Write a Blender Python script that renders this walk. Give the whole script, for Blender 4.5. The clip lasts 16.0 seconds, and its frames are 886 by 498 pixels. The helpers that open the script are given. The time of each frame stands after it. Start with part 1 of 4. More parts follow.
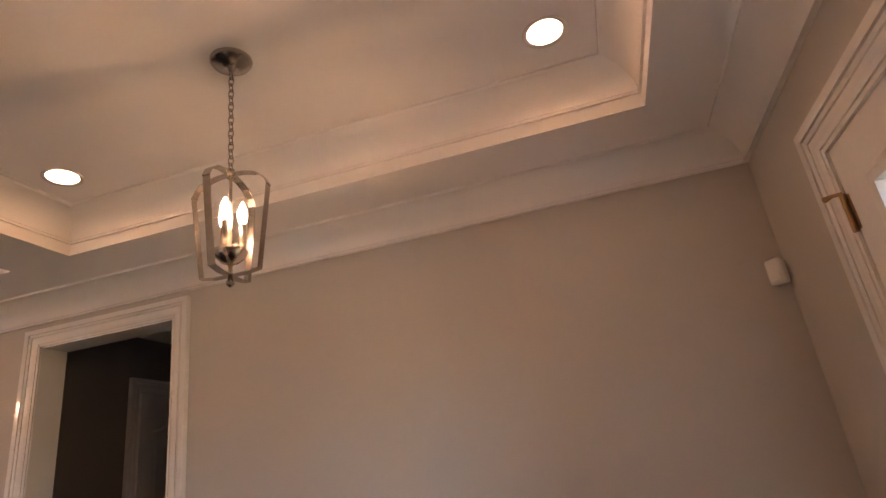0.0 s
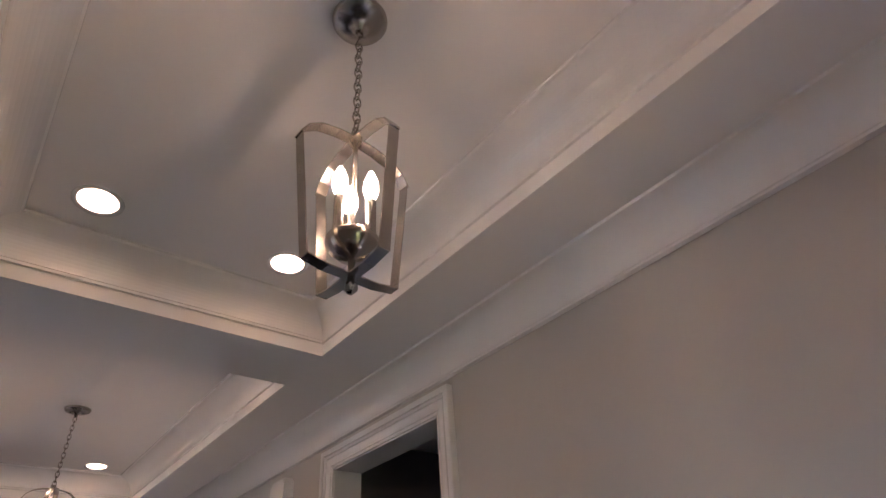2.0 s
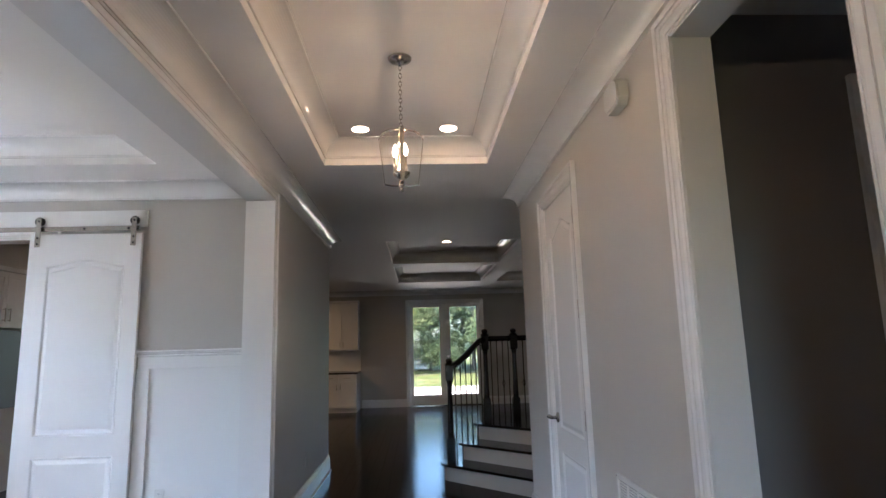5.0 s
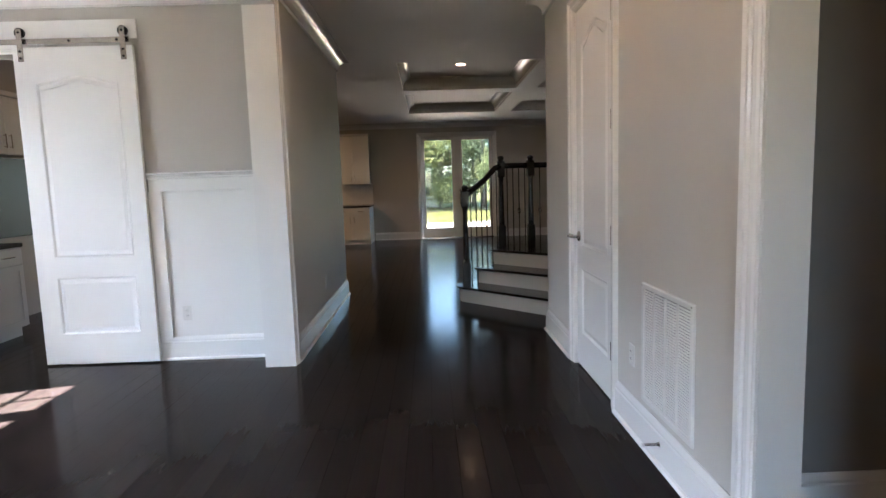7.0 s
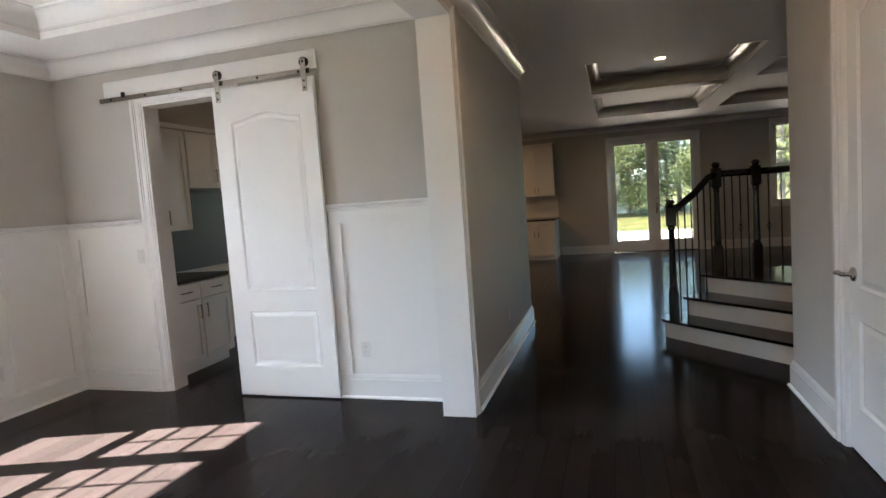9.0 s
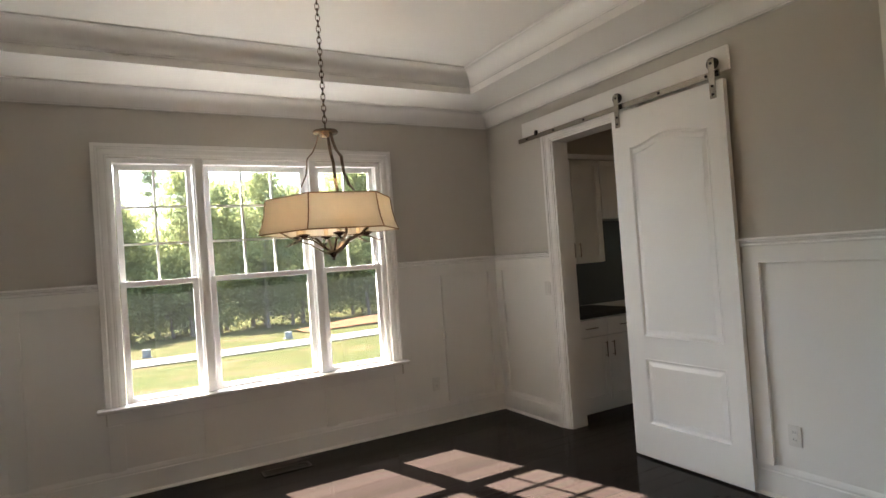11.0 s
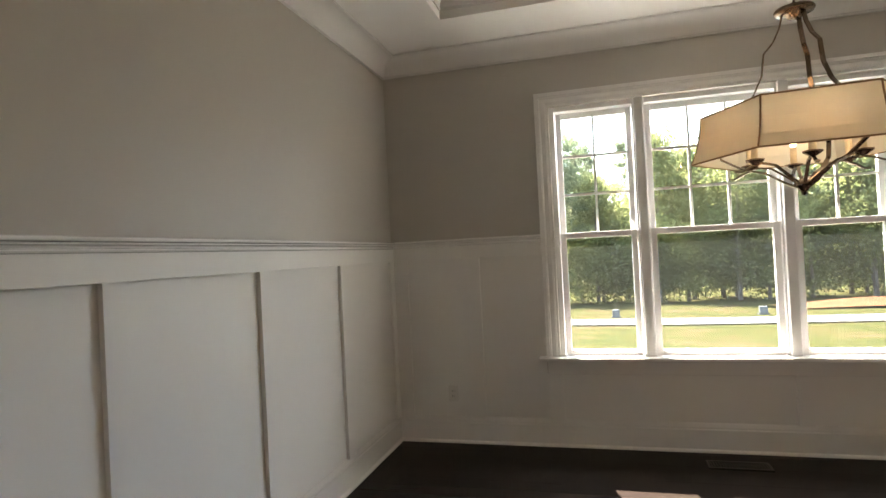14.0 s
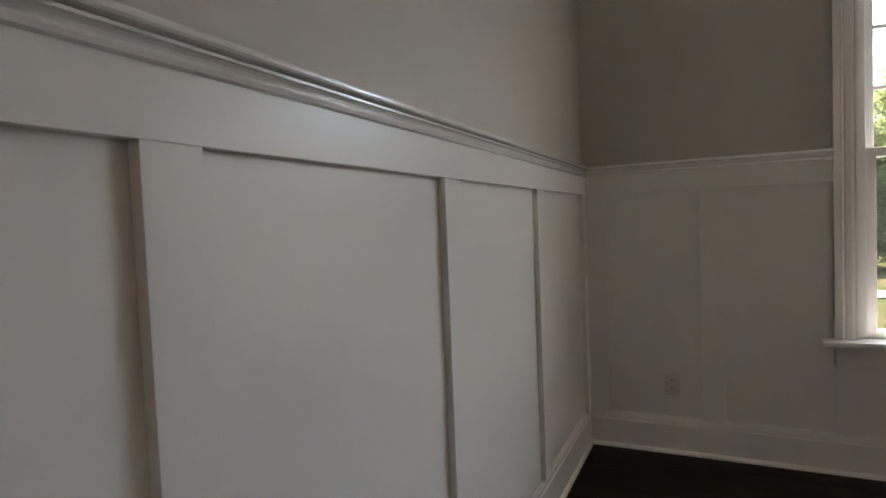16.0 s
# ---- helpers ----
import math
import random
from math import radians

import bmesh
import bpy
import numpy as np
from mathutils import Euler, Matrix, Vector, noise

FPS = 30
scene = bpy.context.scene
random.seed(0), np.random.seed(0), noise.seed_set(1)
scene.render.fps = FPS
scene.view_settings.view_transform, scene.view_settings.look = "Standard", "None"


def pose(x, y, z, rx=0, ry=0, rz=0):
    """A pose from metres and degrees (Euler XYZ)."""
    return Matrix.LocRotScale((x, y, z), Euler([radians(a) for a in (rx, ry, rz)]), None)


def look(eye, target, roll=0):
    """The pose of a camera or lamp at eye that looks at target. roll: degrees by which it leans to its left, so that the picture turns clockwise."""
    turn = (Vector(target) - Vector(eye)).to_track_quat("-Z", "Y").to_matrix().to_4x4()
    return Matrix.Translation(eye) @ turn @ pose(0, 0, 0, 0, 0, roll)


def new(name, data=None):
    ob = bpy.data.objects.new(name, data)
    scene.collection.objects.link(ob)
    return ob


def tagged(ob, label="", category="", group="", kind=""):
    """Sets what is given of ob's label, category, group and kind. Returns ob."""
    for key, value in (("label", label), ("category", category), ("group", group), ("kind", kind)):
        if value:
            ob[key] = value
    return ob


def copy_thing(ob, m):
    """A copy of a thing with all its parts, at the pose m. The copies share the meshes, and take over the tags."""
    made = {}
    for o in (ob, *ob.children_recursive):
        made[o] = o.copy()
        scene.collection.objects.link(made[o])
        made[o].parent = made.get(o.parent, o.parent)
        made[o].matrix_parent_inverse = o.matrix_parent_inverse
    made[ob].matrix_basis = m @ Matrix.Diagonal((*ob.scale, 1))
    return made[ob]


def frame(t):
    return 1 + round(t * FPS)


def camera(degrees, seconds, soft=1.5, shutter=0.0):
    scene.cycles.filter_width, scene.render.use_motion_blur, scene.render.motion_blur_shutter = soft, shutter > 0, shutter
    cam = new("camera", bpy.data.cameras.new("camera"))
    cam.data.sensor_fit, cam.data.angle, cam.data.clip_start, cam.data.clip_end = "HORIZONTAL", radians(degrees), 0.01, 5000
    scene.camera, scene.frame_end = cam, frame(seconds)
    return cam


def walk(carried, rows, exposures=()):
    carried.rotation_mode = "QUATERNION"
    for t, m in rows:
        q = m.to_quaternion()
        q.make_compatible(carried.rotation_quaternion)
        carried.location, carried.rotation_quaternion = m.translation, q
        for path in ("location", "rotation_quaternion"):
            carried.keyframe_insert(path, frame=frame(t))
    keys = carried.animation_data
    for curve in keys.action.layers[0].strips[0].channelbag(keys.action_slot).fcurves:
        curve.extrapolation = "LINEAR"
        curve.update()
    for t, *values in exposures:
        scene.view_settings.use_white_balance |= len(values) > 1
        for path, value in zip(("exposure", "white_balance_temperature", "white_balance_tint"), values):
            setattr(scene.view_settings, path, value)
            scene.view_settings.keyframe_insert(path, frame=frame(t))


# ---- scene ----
cam = camera(75.6, 16.0)
PATH = [
    (0, (0.067, -0.057, 1.766), (-0.382, 1.764, 2.463), -7.7),
    (0.5, (0.043, 0.194, 1.802), (-0.581, 1.859, 2.717), -8.6),
    (1, (-0.039, 0.4, 1.826), (-0.902, 1.87, 2.872), -7.8),
    (1.5, (-0.168, 0.635, 1.817), (-1.196, 1.897, 2.979), -6.3),
    (2, (-0.178, 0.856, 1.801), (-1.403, 1.918, 2.973), -4.6),
    (2.5, (-0.273, 0.981, 1.764), (-1.696, 1.848, 2.871), -3.0),
    (3, (-0.304, 1.07, 1.689), (-1.909, 1.742, 2.674), -1.4),
    (3.5, (-0.313, 1.174, 1.63), (-2.073, 1.646, 2.455), -0.4),
    (4, (-0.443, 1.21, 1.565), (-2.31, 1.516, 2.213), -0.3),
    (4.5, (-0.631, 1.222, 1.522), (-2.561, 1.404, 2.011), -0.8),
    (5, (-0.813, 1.305, 1.476), (-2.783, 1.4, 1.808), -1.6),
    (5.2, (-0.883, 1.325, 1.451), (-2.862, 1.403, 1.729), -1.7),
    (7.5, (-1.096, 1.233, 1.327), (-3.076, 1.264, 1.047), -1.9),
    (8, (-1.256, 1.241, 1.337), (-3.234, 1.23, 1.045), -2.2),
    (8.5, (-1.476, 1.259, 1.416), (-3.448, 1.023, 1.186), -3.5),
    (9, (-1.656, 1.152, 1.461), (-3.562, 0.571, 1.296), -4.1),
    (9.5, (-1.828, 1.168, 1.477), (-3.581, 0.21, 1.376), -4.6),
    (10, (-1.967, 1.157, 1.503), (-3.492, -0.136, 1.459), -4.7),
    (10.2, (-2.021, 1.137, 1.511), (-3.442, -0.271, 1.491), -4.6),
    (12.3, (-2.99, 1.165, 1.484), (-3.306, -0.809, 1.541), -3.7),
    (12.5, (-3.045, 1.123, 1.465), (-3.267, -0.863, 1.528), -3.6),
    (13, (-3.075, 1.052, 1.425), (-3.05, -0.947, 1.476), -3.3),
    (13.5, (-2.855, 0.863, 1.406), (-2.564, -1.116, 1.44), -3.0),
    (14, (-2.618, 0.589, 1.388), (-2.088, -1.339, 1.408), -2.9),
    (14.5, (-2.39, 0.345, 1.386), (-1.653, -1.514, 1.387), -2.3),
    (15, (-2.13, 0.104, 1.343), (-1.268, -1.7, 1.313), -1.8),
    (15.5, (-1.918, -0.166, 1.242), (-1.024, -1.954, 1.188), -2.6),
    (16, (-1.729, -0.387, 1.237), (-0.868, -2.190, 1.144), -2.3),
]
EXPOSURES = [(0.0, 4.62, 7100, 38), (1.0, 4.39, 6100, 34), (2.0, 4.30, 5250, 27), (3.5, 4.47, 5000, 22), (5.0, 5.02, 5300, 16), (7.5, 5.37, 5850, 15), (9.0, 5.10, 5980, 14), (10.0, 4.57, 6350, 15), (12.5, 4.20, 7150, 12), (14.0, 4.20, 7100, 12), (15.0, 4.11, 7000, 15), (16.0, 3.80, 6750, 15)]
walk(cam, [(t, look(eye, target, roll)) for t, eye, target, roll in PATH], EXPOSURES)

# ---- world, sun, exposure ----
world = bpy.data.worlds.new("sky")
world.use_nodes = True
scene.world = world
wn = world.node_tree.nodes
sky = wn.new("ShaderNodeTexSky")
sky.sky_type = "NISHITA"
sky.sun_disc = False
sky.sun_elevation, sky.sun_rotation = radians(43.5), radians(163.2)
wn["Background"].inputs["Strength"].default_value = 0.15
world.node_tree.links.new(sky.outputs[0], wn["Background"].inputs["Color"])
sun = new("sun", bpy.data.lights.new("sun", "SUN"))
sun.data.energy, sun.data.angle, sun.data.color = 5.0, radians(0.53), (1.0, 0.95, 0.87)
# the sky's light at the dining window, the french doors and the front door's glass
for nm, at, to, sx, sy, watts, tone in (("window_sky", (-3.36, -5.1, 2.9), (-3.36, 0.2, 0.8), 2.6, 1.4, 11.5, (0.80, 0.91, 1.0)), ("door_sky", (-17.6, 2.0, 3.3), (-13.0, 2.0, 0.4), 2.2, 1.2, 0.7, (1.0, 0.95, 0.85)), ("front_sky", (1.9, 1.165, 2.5), (-3.0, 1.5, 0.5), 0.9, 1.2, 0.3, (0.80, 0.91, 1.0))):
    lamp = new(nm, bpy.data.lights.new(nm, "AREA"))
    lamp.data.shape, lamp.data.size, lamp.data.size_y, lamp.data.energy, lamp.data.color = "RECTANGLE", sx, sy, watts, tone
    lamp.matrix_world = look(at, to)
sun.matrix_world = look((0, 0, 0), (-0.305, 1.01, -1.0))

# ---- materials ----


def material(name, color, rough=0.5, metal=0.0, vary=0.06, scale=6.0, bump=0.02, grain=120.0, spec=0.5):
    """A principled surface with broad uneven colour, and fine relief."""
    m = bpy.data.materials.new(name)
    m.use_nodes = True
    n, l = m.node_tree.nodes, m.node_tree.links
    b = n["Principled BSDF"]
    b.inputs["Roughness"].default_value, b.inputs["Metallic"].default_value = rough, metal
    b.inputs["Specular IOR Level"].default_value = spec
    co = n.new("ShaderNodeTexCoord")
    big = n.new("ShaderNodeTexNoise")
    big.inputs["Scale"].default_value, big.inputs["Detail"].default_value = scale, 4.0
    l.new(co.outputs["Object"], big.inputs["Vector"])
    ramp = n.new("ShaderNodeValToRGB")
    lo, hi = [[max(0.0, min(1.0, c * f)) for c in color] + [1] for f in (1 - vary, 1 + vary)]
    ramp.color_ramp.elements[0].color, ramp.color_ramp.elements[1].color = lo, hi
    ramp.color_ramp.elements[0].position, ramp.color_ramp.elements[1].position = 0.3, 0.7
    l.new(big.outputs["Fac"], ramp.inputs["Fac"])
    l.new(ramp.outputs["Color"], b.inputs["Base Color"])
    fine = n.new("ShaderNodeTexNoise")
    fine.inputs["Scale"].default_value, fine.inputs["Detail"].default_value = grain, 3.0
    l.new(co.outputs["Object"], fine.inputs["Vector"])
    bp = n.new("ShaderNodeBump")
    bp.inputs["Strength"].default_value, bp.inputs["Distance"].default_value = bump * 5, 0.002
    l.new(fine.outputs["Fac"], bp.inputs["Height"])
    if bump > 0:
        l.new(bp.outputs["Normal"], b.inputs["Normal"])
    mr = n.new("ShaderNodeMapRange")
    mr.inputs["To Min"].default_value, mr.inputs["To Max"].default_value = max(0.02, rough * 0.85), min(1, rough * 1.15)
    l.new(big.outputs["Fac"], mr.inputs["Value"])
    if vary > 0:
        l.new(mr.outputs["Result"], b.inputs["Roughness"])
    return m


def glow(name, color, strength):
    m = bpy.data.materials.new(name)
    m.use_nodes = True
    b = m.node_tree.nodes["Principled BSDF"]
    b.inputs["Base Color"].default_value = (*color, 1)
    b.inputs["Emission Color"].default_value = (*color, 1)
    b.inputs["Emission Strength"].default_value = strength
    return m


def lit_glass(name, color, strength):
    """The clear envelope of a lit bulb: mostly see-through, with a glow of its own."""
    m = bpy.data.materials.new(name)
    m.use_nodes = True
    n, l = m.node_tree.nodes, m.node_tree.links
    n.remove(n["Principled BSDF"])
    t, e, mix = n.new("ShaderNodeBsdfTransparent"), n.new("ShaderNodeEmission"), n.new("ShaderNodeMixShader")
    e.inputs["Color"].default_value, e.inputs["Strength"].default_value = (*color, 1), strength
    mix.inputs[0].default_value = 0.4
    l.new(t.outputs[0], mix.inputs[1])
    l.new(e.outputs[0], mix.inputs[2])
    l.new(mix.outputs[0], n["Material Output"].inputs["Surface"])
    return m


def plank_wood():
    """Dark-stained hardwood: each board its own tone, grain along x."""
    m = material("dark_hardwood", (0.03, 0.017, 0.013), 0.3, 0, 0.3, 3.0, 0.03, 60, 0.05)
    n, l = m.node_tree.nodes, m.node_tree.links
    b = n["Principled BSDF"]
    info = n.new("ShaderNodeObjectInfo")
    geo = n.new("ShaderNodeNewGeometry")
    add = n.new("ShaderNodeMath")
    add.operation = "ADD"
    l.new(info.outputs["Random"], add.inputs[0])
    l.new(geo.outputs["Random Per Island"], add.inputs[1])
    fr = n.new("ShaderNodeMath")
    fr.operation = "FRACT"
    l.new(add.outputs[0], fr.inputs[0])
    co = n.new("ShaderNodeTexCoord")
    mp = n.new("ShaderNodeMapping")
    mp.inputs["Scale"].default_value = (1.2, 22, 22)
    l.new(geo.outputs["Position"], mp.inputs["Vector"])
    gr = n.new("ShaderNodeTexNoise")
    gr.inputs["Scale"].default_value, gr.inputs["Detail"].default_value, gr.inputs["Distortion"].default_value = 2.5, 6, 0.6
    l.new(mp.outputs["Vector"], gr.inputs["Vector"])
    tone = n.new("ShaderNodeValToRGB")
    tone.color_ramp.elements[0].color = (0.0190, 0.0142, 0.0124, 1)
    tone.color_ramp.elements[1].color = (0.0285, 0.0214, 0.0188, 1)
    l.new(fr.outputs[0], tone.inputs["Fac"])
    mix = n.new("ShaderNodeMixRGB")
    mix.blend_type = "MULTIPLY"
    mix.inputs["Fac"].default_value = 0.4
    l.new(tone.outputs["Color"], mix.inputs[1])
    l.new(gr.outputs["Color"], mix.inputs[2])
    for k in list(l):
        if k.to_socket == b.inputs["Base Color"] or k.to_socket == b.inputs["Roughness"]:
            l.remove(k)
    l.new(mix.outputs["Color"], b.inputs["Base Color"])
    mr = n.new("ShaderNodeMapRange")
    mr.inputs["To Min"].default_value, mr.inputs["To Max"].default_value = 0.11, 0.18
    l.new(gr.outputs["Fac"], mr.inputs["Value"])
    l.new(mr.outputs["Result"], b.inputs["Roughness"])
    bp = [k for k in n if k.bl_idname == "ShaderNodeBump"][0]
    bp.inputs["Strength"].default_value, bp.inputs["Distance"].default_value = 0.05, 0.0006
    for k in list(l):
        if k.to_socket == bp.inputs["Height"]:
            l.remove(k)
    l.new(gr.outputs["Fac"], bp.inputs["Height"])
    return m


def clear_glass(name, haze, tint):
    m = bpy.data.materials.new(name)
    m.use_nodes = True
    n, l = m.node_tree.nodes, m.node_tree.links
    n.remove(n["Principled BSDF"])
    t, g, mix, fr = (n.new("ShaderNodeBsdfTransparent"), n.new("ShaderNodeBsdfGlossy"), n.new("ShaderNodeMixShader"), n.new("ShaderNodeFresnel"))
    t.inputs["Color"].default_value = (tint * 0.96, tint, tint * 0.98, 1)
    g.inputs["Roughness"].default_value = 0.01
    fr.inputs["IOR"].default_value = 1.45
    l.new(fr.outputs[0], mix.inputs[0])
    l.new(t.outputs[0], mix.inputs[1])
    l.new(g.outputs[0], mix.inputs[2])
    # Translucent veil: dulls screened panes and puts glare haze over the view out.
    veil, tr = n.new("ShaderNodeMixShader"), n.new("ShaderNodeBsdfTranslucent")
    veil.inputs[0].default_value = haze
    tr.inputs["Color"].default_value = (0.8, 0.82, 0.82, 1)
    l.new(mix.outputs[0], veil.inputs[1])
    l.new(tr.outputs[0], veil.inputs[2])
    l.new(veil.outputs[0], n["Material Output"].inputs["Surface"])
    return m


def shade_cloth():
    m = material("cream_linen", (0.86, 0.81, 0.71), 0.9, 0, 0.05, 14, 0.08, 400)
    n, l = m.node_tree.nodes, m.node_tree.links
    b = n["Principled BSDF"]
    tr, mix = n.new("ShaderNodeBsdfTranslucent"), n.new("ShaderNodeMixShader")
    tr.inputs["Color"].default_value = (0.92, 0.86, 0.74, 1)
    mix.inputs[0].default_value = 0.55
    l.new(b.outputs[0], mix.inputs[1])
    l.new(tr.outputs[0], mix.inputs[2])
    l.new(mix.outputs[0], n["Material Output"].inputs["Surface"])
    return m


def leafy(name, a, c):
    m = bpy.data.materials.new(name)
    m.use_nodes = True
    n, l = m.node_tree.nodes, m.node_tree.links
    b = n["Principled BSDF"]
    b.inputs["Roughness"].default_value, b.inputs["Specular IOR Level"].default_value = 0.6, 0.15
    geo, info, ramp, add = n.new("ShaderNodeNewGeometry"), n.new("ShaderNodeObjectInfo"), n.new("ShaderNodeValToRGB"), n.new("ShaderNodeMath")
    add.operation = "MULTIPLY_ADD"
    add.inputs[1].default_value = 0.5
    l.new(geo.outputs["Random Per Island"], add.inputs[0])
    half = n.new("ShaderNodeMath")
    half.operation = "MULTIPLY"
    half.inputs[1].default_value = 0.5
    l.new(info.outputs["Random"], half.inputs[0])
    l.new(half.outputs[0], add.inputs[2])
    ramp.color_ramp.elements[0].color, ramp.color_ramp.elements[1].color = (*a, 1), (*c, 1)
    l.new(add.outputs[0], ramp.inputs["Fac"])
    l.new(ramp.outputs["Color"], b.inputs["Base Color"])
    tr, mix = n.new("ShaderNodeBsdfTranslucent"), n.new("ShaderNodeMixShader")
    l.new(ramp.outputs["Color"], tr.inputs["Color"])
    mix.inputs[0].default_value = 0.65
    l.new(b.outputs[0], mix.inputs[1])
    l.new(tr.outputs[0], mix.inputs[2])
    l.new(mix.outputs[0], n["Material Output"].inputs["Surface"])
    return m


def grass_ground():
    """Lawn with dry and bare clay patches."""
    m = material("lawn", (0.16, 0.2, 0.06), 0.95, 0, 0.3, 0.5, 0.2, 8, 0.03)
    n, l = m.node_tree.nodes, m.node_tree.links
    b = n["Principled BSDF"]
    geo, ns, ramp = n.new("ShaderNodeNewGeometry"), n.new("ShaderNodeTexNoise"), n.new("ShaderNodeValToRGB")
    ns.inputs["Scale"].default_value, ns.inputs["Detail"].default_value, ns.inputs["Roughness"].default_value = 0.45, 10, 0.72
    l.new(geo.outputs["Position"], ns.inputs["Vector"])
    e = ramp.color_ramp.elements
    e[0].position, e[0].color = 0.38, (0.12, 0.075, 0.042, 1)
    e[1].position, e[1].color = 0.46, (0.072, 0.064, 0.019, 1)
    x = e.new(0.62)
    x.color = (0.050, 0.056, 0.015, 1)
    l.new(ns.outputs["Fac"], ramp.inputs["Fac"])
    for k in list(l):
        if k.to_socket == b.inputs["Base Color"]:
            l.remove(k)
    l.new(ramp.outputs["Color"], b.inputs["Base Color"])
    return m


WALL = material("greige_wall_paint", (0.50, 0.475, 0.435), 0.55, 0, 0.008, 1.5, 0.0, 260)
# Darker than the hall's paint: the study's dimness is put into the colour.
STUDY = material("shaded_study_paint", (0.22, 0.21, 0.2), 0.6, 0, 0.03, 1.5, 0.0, 260)
CEIL = material("white_ceiling_paint", (0.80, 0.785, 0.76), 0.6, 0, 0.0, 1.2, 0.0, 260)
TRIM = material("white_gloss_trim", (0.80, 0.79, 0.77), 0.14, 0, 0.0, 2.0, 0.0, 90)
PANEL = material("white_panel_paint", (0.78, 0.77, 0.745), 0.3, 0, 0.0, 2.0, 0.0, 160)
DOORW = material("white_door_paint", (0.80, 0.795, 0.78), 0.26, 0, 0.0, 3.0, 0.0, 140)
WOOD = plank_wood()
STAIN = material("espresso_stained_wood", (0.014, 0.009, 0.007), 0.22, 0, 0.3, 8, 0.02, 80)
NICKEL = material("brushed_nickel", (0.42, 0.39, 0.35), 0.24, 1.0, 0.08, 30, 0.02, 300)
BRONZE = material("antique_bronze", (0.22, 0.165, 0.12), 0.26, 1.0, 0.15, 25, 0.03, 200)
IRON = material("black_iron", (0.012, 0.011, 0.011), 0.4, 0.6, 0.2, 25, 0.03, 200)
BRASS = material("aged_brass", (0.30, 0.20, 0.10), 0.3, 1.0, 0.1, 30, 0.02, 200)
PLASTIC = material("white_plastic", (0.74, 0.73, 0.70), 0.22, 0, 0.0, 5, 0.0, 200)
SLOT = material("dark_slot", (0.06, 0.06, 0.058), 0.6, 0, 0.1, 5, 0.01, 100)
VOID = material("mid_grey", (0.2, 0.2, 0.2), 0.8, 0, 0.1, 8, 0.05, 100)
COUNTER = material("dark_granite", (0.03, 0.03, 0.032), 0.15, 0, 0.5, 90, 0.0, 200)
STEEL = material("black_stainless", (0.02, 0.021, 0.023), 0.3, 0.5, 0.1, 4, 0.01, 300)
TILE = material("slate_backsplash", (0.032, 0.032, 0.034), 0.3, 0, 0.06, 10, 0.02, 80)
CLOTH = shade_cloth()
PIPING = material("shade_piping", (0.28, 0.17, 0.09), 0.8, 0, 0.1, 40, 0.05, 300)
CANDLE = material("candle_sleeve", (0.78, 0.68, 0.5), 0.5, 0, 0.03, 20, 0.01, 100)
GLASS = clear_glass("window_glass", 0.0010, 0.72)
DOORGLASS = clear_glass("door_glass", 0.0005, 0.56)
SCREENED = clear_glass("screened_glass", 0.0018, 0.62)
FILAMENT = glow("hot_filament", (1.0, 0.63, 0.32), 78)
BULB = lit_glass("lit_bulb_glass", (1.0, 0.63, 0.32), 2.5)
DIM = glow("shade_bulb", (1.0, 0.68, 0.4), 1.4)
CAN = glow("recessed_lens", (1.0, 0.6, 0.29), 1.15)
KITCHEN_CAN = glow("kitchen_lens", (1.0, 0.6, 0.28), 13.0)
GRASS = grass_ground()
ROADM = material("pale_concrete", (0.22, 0.215, 0.2), 0.9, 0, 0.08, 1.0, 0.1, 20)
EARTH = material("pale_bare_earth", (0.44, 0.33, 0.24), 0.95, 0, 0.15, 0.8, 0.2, 14, 0.1)
CLAY = material("red_clay", (0.2, 0.09, 0.045), 0.95, 0, 0.15, 1.0, 0.2, 10, 0.03)
BARK = material("grey_brown_bark", (0.12, 0.09, 0.07), 0.9, 0, 0.3, 3, 0.3, 12)
LEAF_A = leafy("summer_leaves", (0.17, 0.20, 0.085), (0.38, 0.37, 0.15))
LEAF_B = leafy("pine_needles", (0.12, 0.15, 0.09), (0.24, 0.27, 0.15))
LEAF_C = leafy("yellowing_leaves", (0.24, 0.23, 0.08), (0.44, 0.38, 0.13))
SIDING = material("pale_siding", (0.66, 0.68, 0.7), 0.6, 0, 0.03, 1, 0.05, 20)
ROOFM = material("grey_shingles", (0.1, 0.1, 0.11), 0.9, 0, 0.15, 2, 0.2, 20)
VINYL = material("white_vinyl_frame", (0.82, 0.82, 0.81), 0.3, 0, 0.0, 4, 0.0, 200)

# ---- building helpers ----


def link(name, bm, mat, parent=None, label="", smooth=False):
    me = bpy.data.meshes.new(name)
    bmesh.ops.recalc_face_normals(bm, faces=bm.faces)
    bm.to_mesh(me)
    bm.free()
    if smooth:
        for p in me.polygons:
            p.use_smooth = True
    me.materials.append(mat)
    ob = new(name, me)
    if parent:
        ob.parent = parent
    if label:
        ob["label"] = label
    return ob


def part(name, bm, mat, parent, label="", smooth=False):
    return link(name, bm, mat, parent, label, smooth)


def thing(name, at, label, category, group="", kind=""):
    ob = new(name)
    ob.matrix_world = at if isinstance(at, Matrix) else pose(*at)
    ob.empty_display_size = 0.05
    return tagged(ob, label, category, group, kind)


def setting(name, bm, mat, label, category, smooth=False):
    return tagged(link(name, bm, mat, None, "", smooth), label, category, "", "structure")


